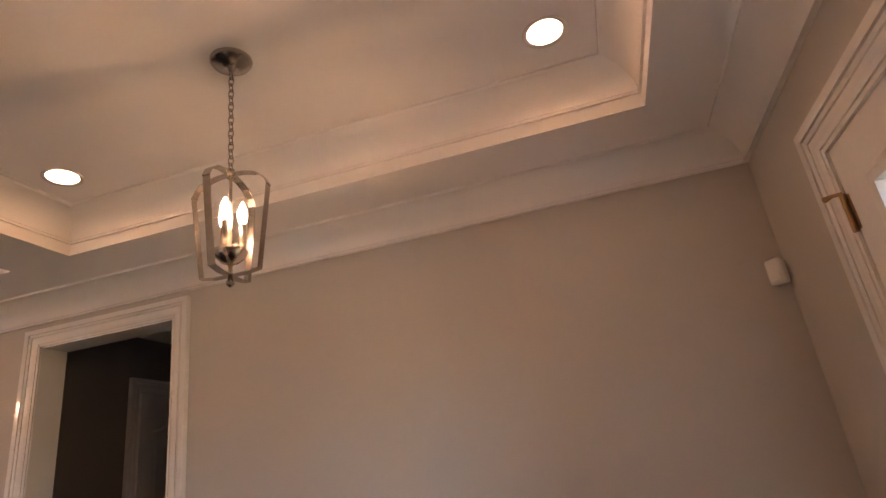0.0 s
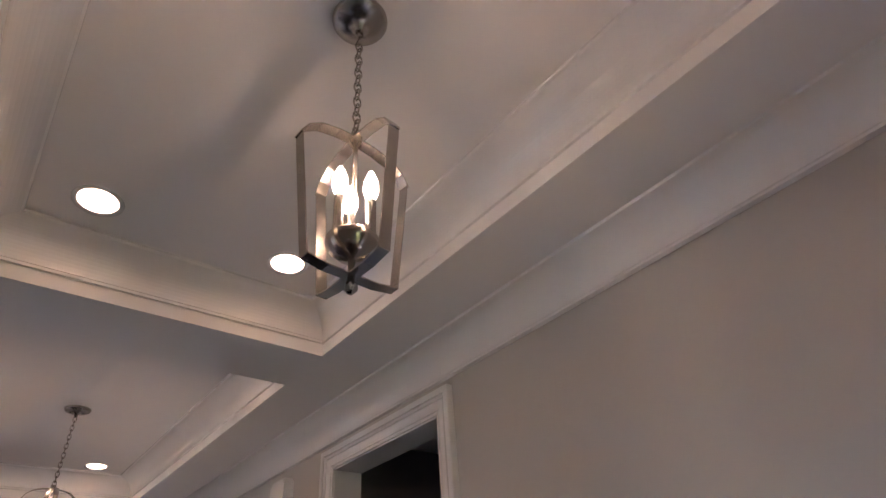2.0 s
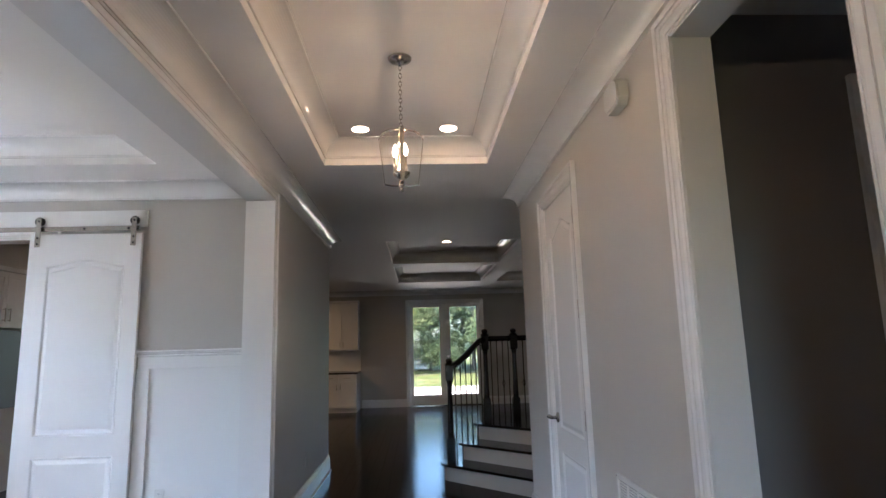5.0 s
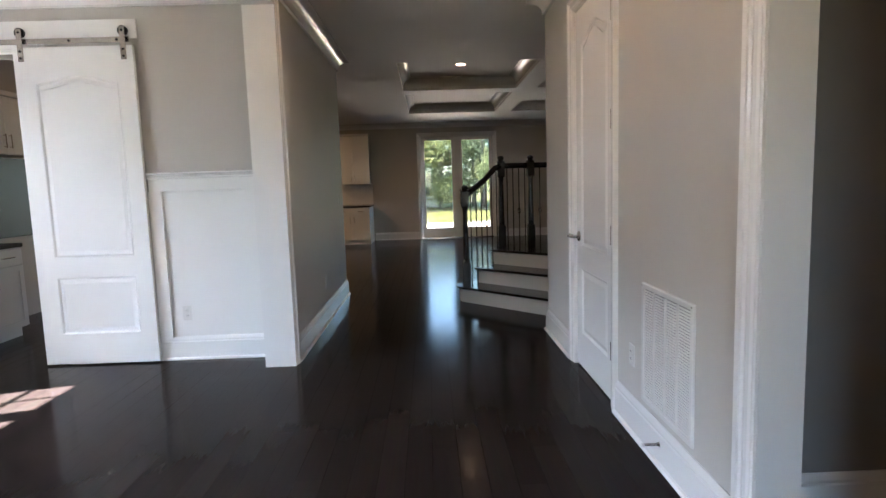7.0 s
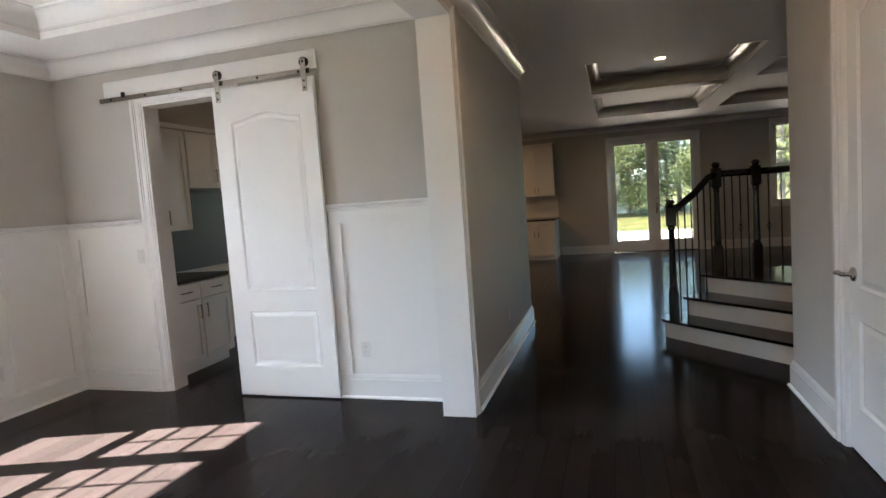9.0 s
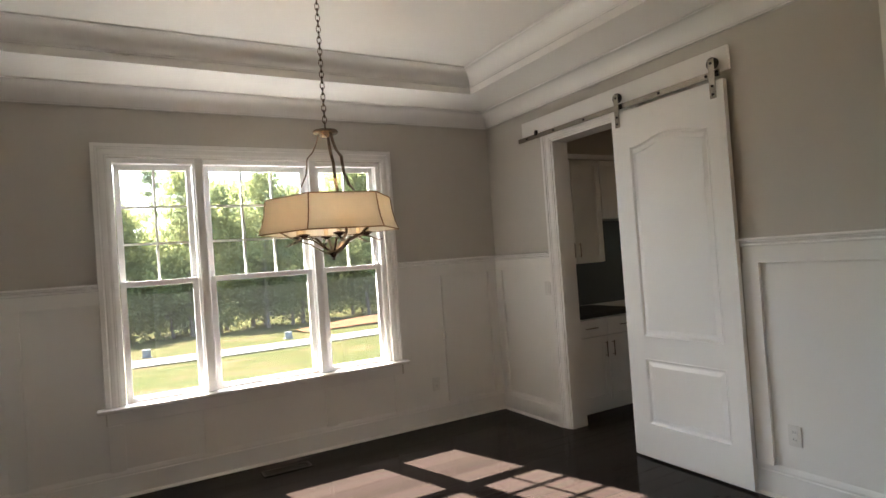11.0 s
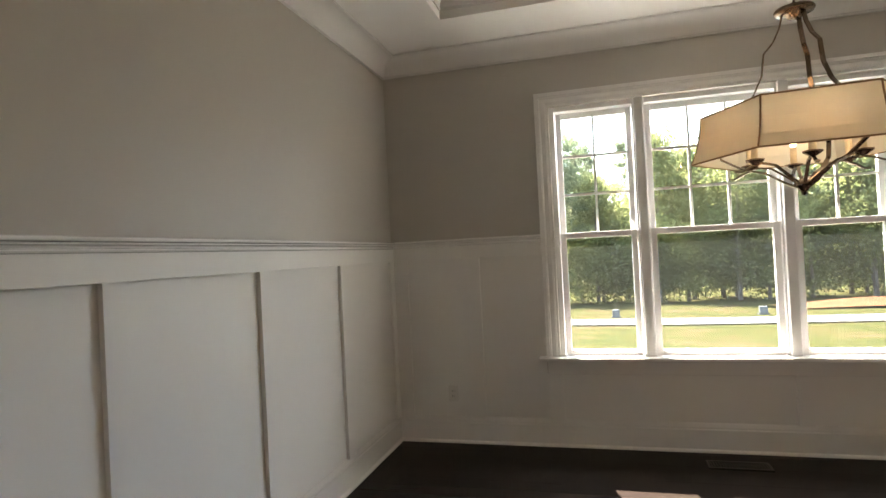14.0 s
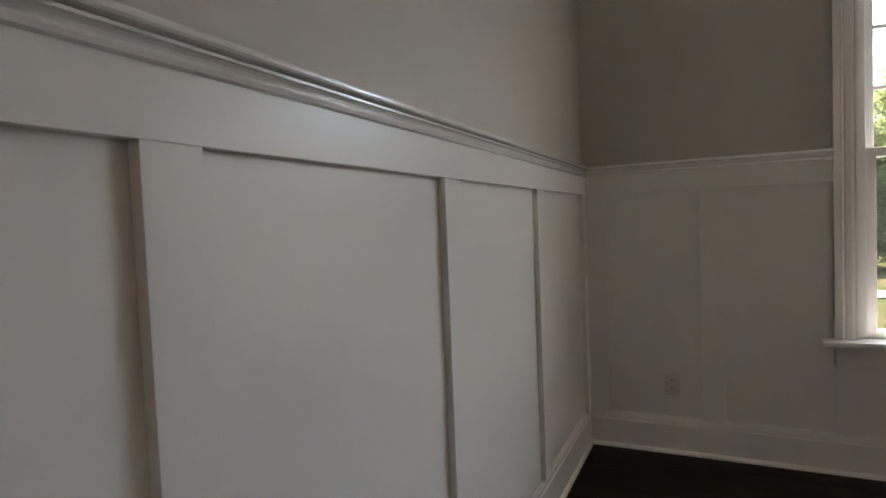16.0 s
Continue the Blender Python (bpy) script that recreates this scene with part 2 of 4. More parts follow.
def box(x0, x1, y0, y1, z0, z1, bm=None, bevel=0.0):
    """A box between the bounds, into bm."""
    out = bm if bm is not None else bmesh.new()
    tmp = bmesh.new() if bevel else out
    vs = [tmp.verts.new((x, y, z)) for x in (x0, x1) for y in (y0, y1) for z in (z0, z1)]
    for f in ((0, 1, 3, 2), (4, 6, 7, 5), (0, 4, 5, 1), (2, 3, 7, 6), (0, 2, 6, 4), (1, 5, 7, 3)):
        tmp.faces.new([vs[i] for i in f])
    if bevel:
        bmesh.ops.recalc_face_normals(tmp, faces=tmp.faces)
        bmesh.ops.bevel(tmp, geom=tmp.edges[:], offset=bevel, segments=2, affect="EDGES", profile=0.5)
        merge(out, tmp)
    return out


def merge(out, tmp, m=None):
    idx = {v: out.verts.new(m @ v.co if m else v.co) for v in tmp.verts}
    for f in tmp.faces:
        out.faces.new([idx[v] for v in f.verts])
    tmp.free()
    return out


def slab(rect, holes, z0, z1):
    """A flat slab over rect (x0, x1, y0, y1) with rectangular holes, made of butted boxes."""
    xs = sorted({rect[0], rect[1], *[h[i] for h in holes for i in (0, 1)]})
    bm = bmesh.new()
    for a, b in zip(xs, xs[1:]):
        cuts = sorted((h[2], h[3]) for h in holes if h[0] <= a and h[1] >= b)
        y = rect[2]
        for c, d in cuts + [(rect[3], rect[3])]:
            if c > y:
                box(a, b, y, c, z0, z1, bm)
            y = max(y, d)
    return bm


def wall_x(x0, x1, y0, y1, z1, holes, z0=0.0):
    """A wall along y between x0 and x1; holes as (ya, yb, za, zb)."""
    bm = slab((y0, y1, z0, z1), holes, x0, x1)
    for v in bm.verts:
        v.co = (v.co.z, v.co.x, v.co.y)
    return bm


def wall_y(y0, y1, x0, x1, z1, holes, z0=0.0):
    """A wall along x between y0 and y1; holes as (xa, xb, za, zb)."""
    bm = slab((x0, x1, z0, z1), holes, y0, y1)
    for v in bm.verts:
        v.co = (v.co.x, v.co.z, v.co.y)
    return bm


def sweep(path, prof, closed=False, m=None):
    """Sweeps a profile of (offset to the left of the path, height) along a flat path with mitred corners."""
    bm = bmesh.new()
    n = len(path)
    rings = []
    for i, p in enumerate(path):
        p = Vector(p)
        a = Vector(path[i - 1]) if (i or closed) else None
        b = Vector(path[(i + 1) % n]) if (i < n - 1 or closed) else None
        d0 = (p - a).normalized() if a is not None else (b - p).normalized()
        d1 = (b - p).normalized() if b is not None else d0
        n0, n1 = Vector((-d0.y, d0.x)), Vector((-d1.y, d1.x))
        mit = (n0 + n1).normalized()
        mit = mit / max(0.3, mit.dot(n0))
        ring = [bm.verts.new((p.x + mit.x * d, p.y + mit.y * d, h)) for d, h in prof]
        rings.append(ring)
    k = len(prof)
    for i in range(n if closed else n - 1):
        r0, r1 = rings[i], rings[(i + 1) % n]
        for j in range(k):
            bm.faces.new((r0[j], r1[j], r1[(j + 1) % k], r0[(j + 1) % k]))
    if not closed:
        bm.faces.new(rings[0])
        bm.faces.new(rings[-1][::-1])
    if m:
        bm.transform(m)
    return bm


def tube(points, r, bm=None, seg=8, flat=1.0, closed=False):
    """A round or flattened rod along points; r may be a list."""
    bm = bm if bm is not None else bmesh.new()
    pts = [Vector(p) for p in points]
    rings = []
    up = Vector((0, 0, 1))
    for i, p in enumerate(pts):
        if closed:
            d = (pts[(i + 1) % len(pts)] - pts[i - 1]).normalized()
        else:
            d = (pts[min(i + 1, len(pts) - 1)] - pts[max(i - 1, 0)]).normalized()
        s = d.cross(up)
        s = s.normalized() if s.length > 1e-3 else Vector((1, 0, 0))
        t = s.cross(d)
        q = r[i] if isinstance(r, (list, tuple)) else r
        rings.append([bm.verts.new(p + s * q * math.cos(a) + t * q * flat * math.sin(a)) for a in (2 * math.pi * k / seg for k in range(seg))])
    for i in range(len(pts) if closed else len(pts) - 1):
        r0, r1 = rings[i], rings[(i + 1) % len(pts)]
        for k in range(seg):
            bm.faces.new((r0[k], r0[(k + 1) % seg], r1[(k + 1) % seg], r1[k]))
    if not closed:
        bm.faces.new(rings[0][::-1])
        bm.faces.new(rings[-1])
    return bm


def lathe(prof, seg=24, bm=None, at=(0, 0, 0)):
    """Turns a profile of (radius, z) round the z axis."""
    bm = bm if bm is not None else bmesh.new()
    o = Vector(at)
    rings = []
    for r, z in prof:
        if r < 1e-5:
            rings.append([bm.verts.new(o + Vector((0, 0, z)))])
        else:
            rings.append([bm.verts.new(o + Vector((r * math.cos(a), r * math.sin(a), z))) for a in (2 * math.pi * k / seg for k in range(seg))])
    for a, b in zip(rings, rings[1:]):
        for k in range(seg):
            q = [a[k % len(a)], a[(k + 1) % len(a)], b[(k + 1) % len(b)], b[k % len(b)]]
            q = list(dict.fromkeys(q))
            if len(q) > 2:
                bm.faces.new(q)
    return bm


def prism(poly, z0, z1, bm=None):
    bm = bm if bm is not None else bmesh.new()
    lo = [bm.verts.new((x, y, z0)) for x, y in poly]
    hi = [bm.verts.new((x, y, z1)) for x, y in poly]
    bm.faces.new(lo[::-1])
    bm.faces.new(hi)
    for i in range(len(poly)):
        j = (i + 1) % len(poly)
        bm.faces.new((lo[i], lo[j], hi[j], hi[i]))
    return bm


def on_wall(face, at, up=0.0):
    """A frame whose local x runs along a wall, y up and z out of the wall. face: N, S, E, W says which way the surface looks."""
    ax = {"S": ((1, 0, 0), (0, -1, 0)), "N": ((-1, 0, 0), (0, 1, 0)), "W": ((0, -1, 0), (-1, 0, 0)), "E": ((0, 1, 0), (1, 0, 0))}[face]
    u, o = Vector(ax[0]), Vector(ax[1])
    m = Matrix.Identity(4)
    m.col[0][:3], m.col[1][:3], m.col[2][:3] = u, (0, 0, 1), o
    m.translation = (at[0], at[1], up)
    return m

# ---- the shell of the house ----
XW, XE, YS, YN, YH = -5.58, -1.08, -3.515, 2.295, 0.185
ZS, ZC = 2.88, 3.068
TRAYS = [(-2.19, 0.41, 0.61, 1.88), (-5.12, -2.54, 0.61, 1.88), (-5.03, -1.71, -2.91, -0.63)]
COFFERS = [(-10.6, -8.45, 0.9, 2.75), (-13.6, -11.0, 0.9, 2.75), (-10.6, -8.45, 3.1, 5.4), (-13.6, -11.0, 3.1, 5.4)]

bm = slab((-15.6, 0.96, YS - 0.16, 6.2), TRAYS + COFFERS, ZS, 2.935)
box(-15.6, -8.25, -5.2, YS - 0.16, ZS, 2.935, bm)
setting("ceiling", bm, CEIL, "white painted dropped ceiling with recessed trays", "ceiling")
bm = box(-15.6, 0.96, YS - 0.16, 6.2, ZC, 3.25)
box(-15.6, -8.25, -5.2, YS - 0.16, ZC, 3.25, bm)
setting("ceiling_upper", bm, CEIL, "white painted ceiling inside the trays", "ceiling")

# outer and inner walls
setting("wall_south", wall_y(YS - 0.16, YS, -5.74, -0.95, 3.1, [(-4.411, -2.311, 0.60, 2.395)]), WALL, "greige painted dining room wall round the window", "wall")
setting("wall_west", wall_x(-5.74, XW, YS, -0.012, 3.1, [(-2.57, -1.72, -0.01, 2.44)]), WALL, "greige painted wall with the pantry doorway", "wall")
setting("wall_east", wall_x(XE, -0.95, YS, -0.012, 3.1, []), WALL, "greige painted dining room wall above panelling", "wall")
setting("wall_opening", wall_y(-0.012, YH, -8.18, -0.95, 3.1, [(-5.29, -1.37, -0.01, 2.665)]), WALL, "greige wall with the wide cased opening", "wall")
setting("wall_foyer_south", box(-0.95, 0.95, -0.72, -0.6, 0, 3.1), WALL, "plain greige foyer wall", "wall")
setting("wall_foyer_east", wall_x(0.80, 0.96, -0.72, 2.295, 3.1, [(0.70, 1.635, -0.01, 2.446)]), WALL, "greige foyer wall with the front door", "wall")
setting("wall_north", wall_y(YN, YN + 0.15, -6.06, 0.96, 3.1, [(-2.79, -1.948, -0.01, 2.617), (-5.09, -4.255, -0.01, 2.49)]), WALL, "greige painted hall wall with a closet door and an opening", "wall")
setting("wall_stair", box(-6.25, -6.06, YN + 0.15, 6.2, 0, 3.1), WALL, "greige stairwell wall", "wall")
setting("wall_kitchen", box(-15.6, -8.25, -5.2, -5.0, 0, 3.1), WALL, "plain greige kitchen wall", "wall")
setting("wall_kitchen_east", box(-8.4, -8.25, -5.2, YS, 0, 3.1), WALL, "plain greige kitchen wall", "wall")
setting("wall_pantry_south", box(-8.25, -5.74, YS - 0.16, YS, 0, 3.1), WALL, "plain greige pantry wall", "wall")
setting("wall_pantry_north", box(-8.18, -5.74, -1.2, -1.05, 0, 3.1), WALL, "plain greige pantry wall", "wall")
setting("wall_far", wall_x(-15.6, -15.4, -5.2, 6.2, 3.1, [(1.08, 2.92, -0.01, 2.56), (4.44, 5.34, 0.95, 2.62)]), WALL, "greige living room wall with french doors", "wall")
setting("wall_living_north", box(-15.4, -6.06, 6.0, 6.2, 0, 3.1), WALL, "plain greige living room wall", "wall")
# The small opening is added out of sight to let daylight into the study.
setting("wall_study_north", wall_y(4.6, 4.75, -3.22, -1.0, 3.1, [(-1.72, -1.55, 1.35, 1.65)]), STUDY, "greige study wall, darkened in colour, with an added unseen light opening", "wall")
setting("wall_study_east", box(-1.15, -1.0, YN + 0.15, 4.6, 0, 3.1), STUDY, "greige study wall with its dimness put into a darker colour", "wall")
setting("wall_study_west", box(-3.22, -3.07, YN + 0.15, 4.6, 0, 3.1), STUDY, "greige study wall with a door, dimness put into its colour", "wall")
bm = box(-15.6, 0.96, YS - 0.16, 6.2, -0.5, -0.021)
box(-15.6, -8.25, -5.2, YS - 0.16, -0.5, -0.021, bm)
setting("subfloor", bm, STAIN, "dark floor underlay", "floor")

# crown mouldings
CROWN = [(0, 2.745), (0.022, 2.745), (0.023, 2.754), (0.009, 2.755), (0.009, 2.759), (0.018, 2.7595)] + [(0.128 - 0.110 * math.cos(radians(a)), 2.756 + 0.108 * math.sin(radians(a))) for a in range(6, 91, 7)] + [(0.119, 2.8645), (0.119, 2.868), (0.139, 2.8685), (0.140, 2.8795), (0, 2.8795)]
TRAY = [(-0.03, 2.934), (0.011, 2.934), (0.012, 2.942), (0.0, 2.9425), (0.0, 2.946), (0.008, 2.9465)] + [(0.118 - 0.110 * math.cos(radians(a)), 2.944 + 0.094 * math.sin(radians(a))) for a in range(6, 91, 7)] + [(0.121, 3.040), (0.125, 3.042), (0.125, 3.0495), (-0.03, 3.0495)]
TRAY = [(d, 2.934 + (z - 2.934) * 1.155) for d, z in TRAY]


def crown(path, closed, label):
    return tagged(link("crown_molding", sweep(path, CROWN, closed), TRIM), label, "crown molding", "", "structure")


crown([(XE, -0.012), (XW, -0.012), (XW, YS), (XE, YS)], True, "white crown molding round the dining room")
crown([(0.80, -0.6), (0.80, YN), (-6.06, YN), (-6.06, YN + 0.6)], False, "white crown molding along the hall wall")
crown([(-8.18, -0.2), (-8.18, YH), (-0.95, YH), (-0.95, -0.6)], False, "white crown molding over the wide opening")
crown([(-6.25, 6.0), (-15.4, 6.0), (-15.4, -5.0), (-8.4, -5.0)], False, "white crown molding in the living room")
for x0, x1, y0, y1 in TRAYS + COFFERS:
    tagged(link("tray_molding", sweep([(x0, y0), (x1, y0), (x1, y1), (x0, y1)], TRAY, True), TRIM), "white cove molding inside a ceiling tray", "crown molding", "tray mouldings", "structure")

# baseboards with shoe moulding
BASE = [(0, 0), (0.036, 0), (0.036, 0.008), (0.03, 0.016), (0.02, 0.02), (0.02, 0.145), (0.015, 0.152), (0.015, 0.163), (0.01, 0.18), (0.006, 0.19), (0, 0.19)]


def base(path, label="white painted baseboard with shoe molding"):
    return tagged(link("baseboard", sweep(path, BASE), TRIM), label, "baseboard", "", "structure")


base([(XW, -2.665), (XW, YS), (XE, YS), (XE, -0.012)])
base([(XW, -0.012), (XW, -1.62)])
base([(0.80, 1.77), (0.80, YN), (-1.86, YN)])
base([(-2.89, YN), (-4.16, YN)])
base([(-5.19, YN), (-6.06, YN), (-6.06, YN + 0.5)])
base([(-8.18, -0.2), (-8.18, YH), (-5.385, YH)])
base([(-15.4, 6.0), (-15.4, 3.0)])
base([(-15.4, 1.005), (-15.4, -0.1)])
base([(-3.07, 3.19), (-3.07, YN + 0.152)])

# casings round the openings
CASE = [(0, 0), (0, 0.012), (0.010, 0.014), (0.0105, 0.008), (0.0145, 0.008), (0.015, 0.015), (0.028, 0.019), (0.050, 0.020), (0.0505, 0.013), (0.055, 0.013), (0.0555, 0.021), (0.065, 0.026), (0.0655, 0.019), (0.0695, 0.019), (0.07, 0.030), (0.094, 0.032), (0.096, 0.028), (0.096, 0)]


def casing(face, at, u0, u1, h, label, low=0.0, w=1.0):
    prof = [(d * w, z) for d, z in CASE]
    return tagged(link("door_casing", sweep([(u0, low), (u0, h), (u1, h), (u1, low)], prof, False, on_wall(face, at)), TRIM), label, "door casing", "", "structure")


def lining(name, bm, label):
    return tagged(link(name, bm, TRIM), label, "door jamb", "", "structure")


casing("S", (0, YN), -2.79, -1.948, 2.617, "white molded casing round the study opening", 0, 1.0)
bm = box(-2.806, -2.788, YN - 0.002, YN + 0.152, 0, 2.617)
box(-1.95, -1.932, YN - 0.002, YN + 0.152, 0, 2.617, bm)
box(-2.806, -1.932, YN - 0.002, YN + 0.152, 2.611, 2.63, bm)
lining("study_jamb", bm, "white flat jamb lining of the study opening")
casing("N", (0, YH), 1.37, 5.29, 2.665, "white molded casing round the wide opening, hall side", 0, 0.72)
casing("S", (0, -0.012), -5.29, -1.37, 2.665, "white molded casing round the wide opening, dining side", 0, 0.72)
bm = box(-5.292, -5.272, -0.03, YH + 0.016, 0, 2.66)
box(-1.388, -1.368, -0.03, YH + 0.016, 0, 2.66, bm)
box(-5.292, -1.368, -0.03, YH + 0.016, 2.645, 2.667, bm)
lining("opening_jamb", bm, "white flat jamb lining of the wide opening")
casing("E", (XW, 0), -2.57, -1.72, 2.44, "white molded casing round the pantry doorway")
bm = box(-5.742, XW + 0.002, -2.572, -2.552, 0, 2.44)
box(-5.742, XW + 0.002, -1.738, -1.718, 0, 2.44, bm)
box(-5.742, XW + 0.002, -2.572, -1.718, 2.422, 2.442, bm)
lining("pantry_jamb", bm, "white flat jamb lining of the pantry doorway")

# floor boards, running along the hall: the near ones apart, the far ones joined
PLANKS = []
rng = random.Random(5)
y = -5.0
while y < 6.0:
    x = -15.4 - rng.random() * 1.2
    while x < 1.0:
        ln = rng.choice((0.9, 1.2, 1.5, 1.8, 2.1))
        PLANKS.append((max(x, -15.4), min(x + ln, 1.0), y, min(y + 0.127, 6.0)))
        x += ln
    y += 0.127

# ---- windows and doors ----


def pane(x0, x1, z0, z1, y, parent, mat):
    ob = part("pane", box(x0, x1, y - 0.003, y + 0.003, z0, z1), mat, parent, "clear window glass" if mat is GLASS else "window glass dulled by an insect screen")
    ob.visible_shadow = False
    return ob


def sash(x0, x1, z0, z1, y, cols, rows, parent, rail=0.042):
    """A glazed sash with its frame, bars and panes."""
    fr = bmesh.new()
    gx0, gx1, gz0, gz1 = x0 + rail, x1 - rail, z0 + rail, z1 - rail
    box(x0, gx0, y - 0.018, y + 0.018, z0, z1, fr, 0.003)
    box(gx1, x1, y - 0.018, y + 0.018, z0, z1, fr, 0.003)
    box(gx0, gx1, y - 0.018, y + 0.018, z0, gz0, fr, 0.003)
    box(gx0, gx1, y - 0.018, y + 0.018, gz1, z1, fr, 0.003)
    s = part("sash", fr, VINYL, parent)
    pane(gx0, gx1, gz0, gz1, y, s, GLASS if rows > 1 else SCREENED)
    for i in range(1, cols):
        x = gx0 + (gx1 - gx0) * i / cols
        part("muntin", box(x - 0.008, x + 0.008, y - 0.012, y + 0.012, gz0, gz1), VINYL, s)
    for j in range(1, rows):
        z = gz0 + (gz1 - gz0) * j / rows
        part("muntin", box(gx0, gx1, y - 0.0115, y + 0.0115, z - 0.008, z + 0.008), VINYL, s)
    return s


def dining_window():
    fr = bmesh.new()
    y0, y1 = YS - 0.155, YS - 0.03
    for x0, x1 in ((-4.411, -4.375), (-3.835, -3.755), (-2.955, -2.875), (-2.347, -2.311)):
        box(x0, x1, y0, y1, 0.60, 2.395, fr, 0.003)
    for x0, x1 in ((-4.375, -3.835), (-3.755, -2.955), (-2.875, -2.347)):
        box(x0, x1, y0, y1, 2.36, 2.395, fr)
        box(x0, x1, y0, y1, 0.60, 0.625, fr)
    for x in (-3.795, -2.915):
        box(x - 0.03, x + 0.03, y1, YS + 0.008, 0.63, 2.395, fr, 0.004)
    w = setting("window_1", fr, VINYL, "white triple window with gridded upper sashes, looking onto a lawn", "window")
    for x0, x1, cols in ((-4.372, -3.838, 2), (-3.752, -2.958, 3), (-2.872, -2.35, 2)):
        sash(x0, x1, 1.455, 2.358, YS - 0.115, cols, 3, w, 0.04)
        sash(x0, x1, 0.627, 1.497, YS - 0.07, 1, 1, w, 0.04)
    part("window_sill", box(-4.54, -2.165, YS - 0.03, YS + 0.085, 0.602, 0.630, None, 0.008), TRIM, w)
    ap = bmesh.new()
    box(-4.485, -2.22, YS + 0.002, YS + 0.02, 0.505, 0.601, ap, 0.004)
    part("apron", ap, TRIM, w)
    tagged(link("window_casing", sweep([(2.311, 0.63), (2.311, 2.395), (4.411, 2.395), (4.411, 0.63)], CASE, False, on_wall("N", (0, YS))), TRIM), "white molded casing round the dining window", "window casing", "", "structure")


dining_window()


def panel_outline(x0, x1, y0, y1, arch):
    """A panel's edge, anticlockwise, with an eyebrow arch of that height on top."""
    pts = [(x0, y0), (x1, y0), (x1, y1)]
    if arch:
        n = 14
        for i in range(n + 1):
            s = i / n
            x = x1 - 0.03 - (x1 - x0 - 0.06) * s
            pts.append((x, y1 + arch * (0.5 - 0.5 * math.cos(2 * math.pi * s)) ** 0.8))
    pts.append((x0, y1))
    return pts


def panel_door(m, w, h, panels, label, name="door", kind="", t=0.035, category="door"):
    """A moulded two-panel door: body and raised panels. Local x across, y up, z out of the face."""
    d = thing(name, m, label, category, "", kind)
    holes = [(a, b, c, e + g) for a, b, c, e, g in panels]
    body = slab((0, w, 0, h), holes, 0, t)
    for a, b, c, e, g in panels:
        box(a, b, c, e + g, 0.004, t - 0.012, body)
        if g:
            arc = panel_outline(a, b, c, e, g)[2:]
            for p, q in zip(arc, arc[1:]):
                if e + g - max(p[1], q[1]) > -1 and abs(p[0] - q[0]) > 1e-6:
                    prism([(q[0], q[1] - 0.001), (p[0], p[1] - 0.001), (p[0], e + g + 0.002), (q[0], e + g + 0.002)], 0.004, t - 0.0002, body)
    part("slab", body, DOORW, d)
    for a, b, c, e, g in panels:
        out = panel_outline(a, b, c, e, g)
        prof = [(0.0, t - 0.013), (0.0, t + 0.0), (0.004, t + 0.002), (0.012, t - 0.003), (0.018, t - 0.0095), (0.028, t - 0.0095), (0.052, t - 0.002), (0.056, t - 0.002), (0.056, t - 0.013)]
        pm = sweep(out, prof, True)
        hole = panel_outline(a + 0.055, b - 0.055, c + 0.055, e - 0.055, g)
        prism(hole, t - 0.012, t - 0.0022, pm)
        part("panel", pm, DOORW, d)
    return d


def lever(parent, x, y, z, way=-1):
    h = part("door_handle", lathe([(0, 0), (0.037, 0), (0.037, 0.008), (0.028, 0.013), (0.012, 0.014), (0.011, 0.045), (0, 0.045)], 20), NICKEL, parent, "brushed nickel lever handle", True)
    h.location = (x, y, z)
    g = bmesh.new()
    tube([(0, 0, 0.045), (way * 0.02, 0, 0.052), (way * 0.055, 0.004, 0.056), (way * 0.095, -0.004, 0.052)], [0.013, 0.013, 0.0125, 0.012], g, 10)
    part("grip", g, NICKEL, h, "", True)


def hinge(parent, x, y, z):
    b = tube([(x, y - 0.05, z), (x, y + 0.05, z)], 0.0075, None, 10)
    for e in (-0.054, 0.05):
        tube([(x, y + e, z), (x, y + e + 0.004, z)], 0.009, b, 10)
    box(x - 0.014, x + 0.008, y - 0.045, y + 0.045, z - 0.012, z - 0.004, b)
    part("hinge", b, NICKEL, parent, "small nickel hinge")


# closet door in the hall's north wall, closed; local x runs east along a south-facing wall
cd = panel_door(on_wall("S", (-5.082, YN + 0.045), 0.012), 0.82, 2.465, [(0.12, 0.70, 0.865, 2.235, 0.085), (0.12, 0.70, 0.24, 0.71, 0)], "white two-panel closet door with an arched top panel, closed", "closet_door")
lever(cd, 0.06, 0.93, 0.035, -1)
for hz in (0.32, 1.0, 1.66, 2.25):
    hinge(cd, 0.818, hz, 0.050)
casing("S", (0, YN), -5.09, -4.255, 2.49, "white molded casing round the closet door", 0, 0.95)
bm = box(-5.105, -5.088, YN - 0.002, YN + 0.15, 0, 2.49)
box(-4.258, -4.24, YN - 0.002, YN + 0.15, 0, 2.49, bm)
box(-5.105, -4.24, YN - 0.002, YN + 0.15, 2.482, 2.5, bm)
lining("closet_jamb", bm, "white jamb lining of the closet door")
setting("closet_back", box(-5.2, -4.1, YN + 0.152, YN + 0.18, 0, 2.6), WALL, "closet back behind the door", "wall")

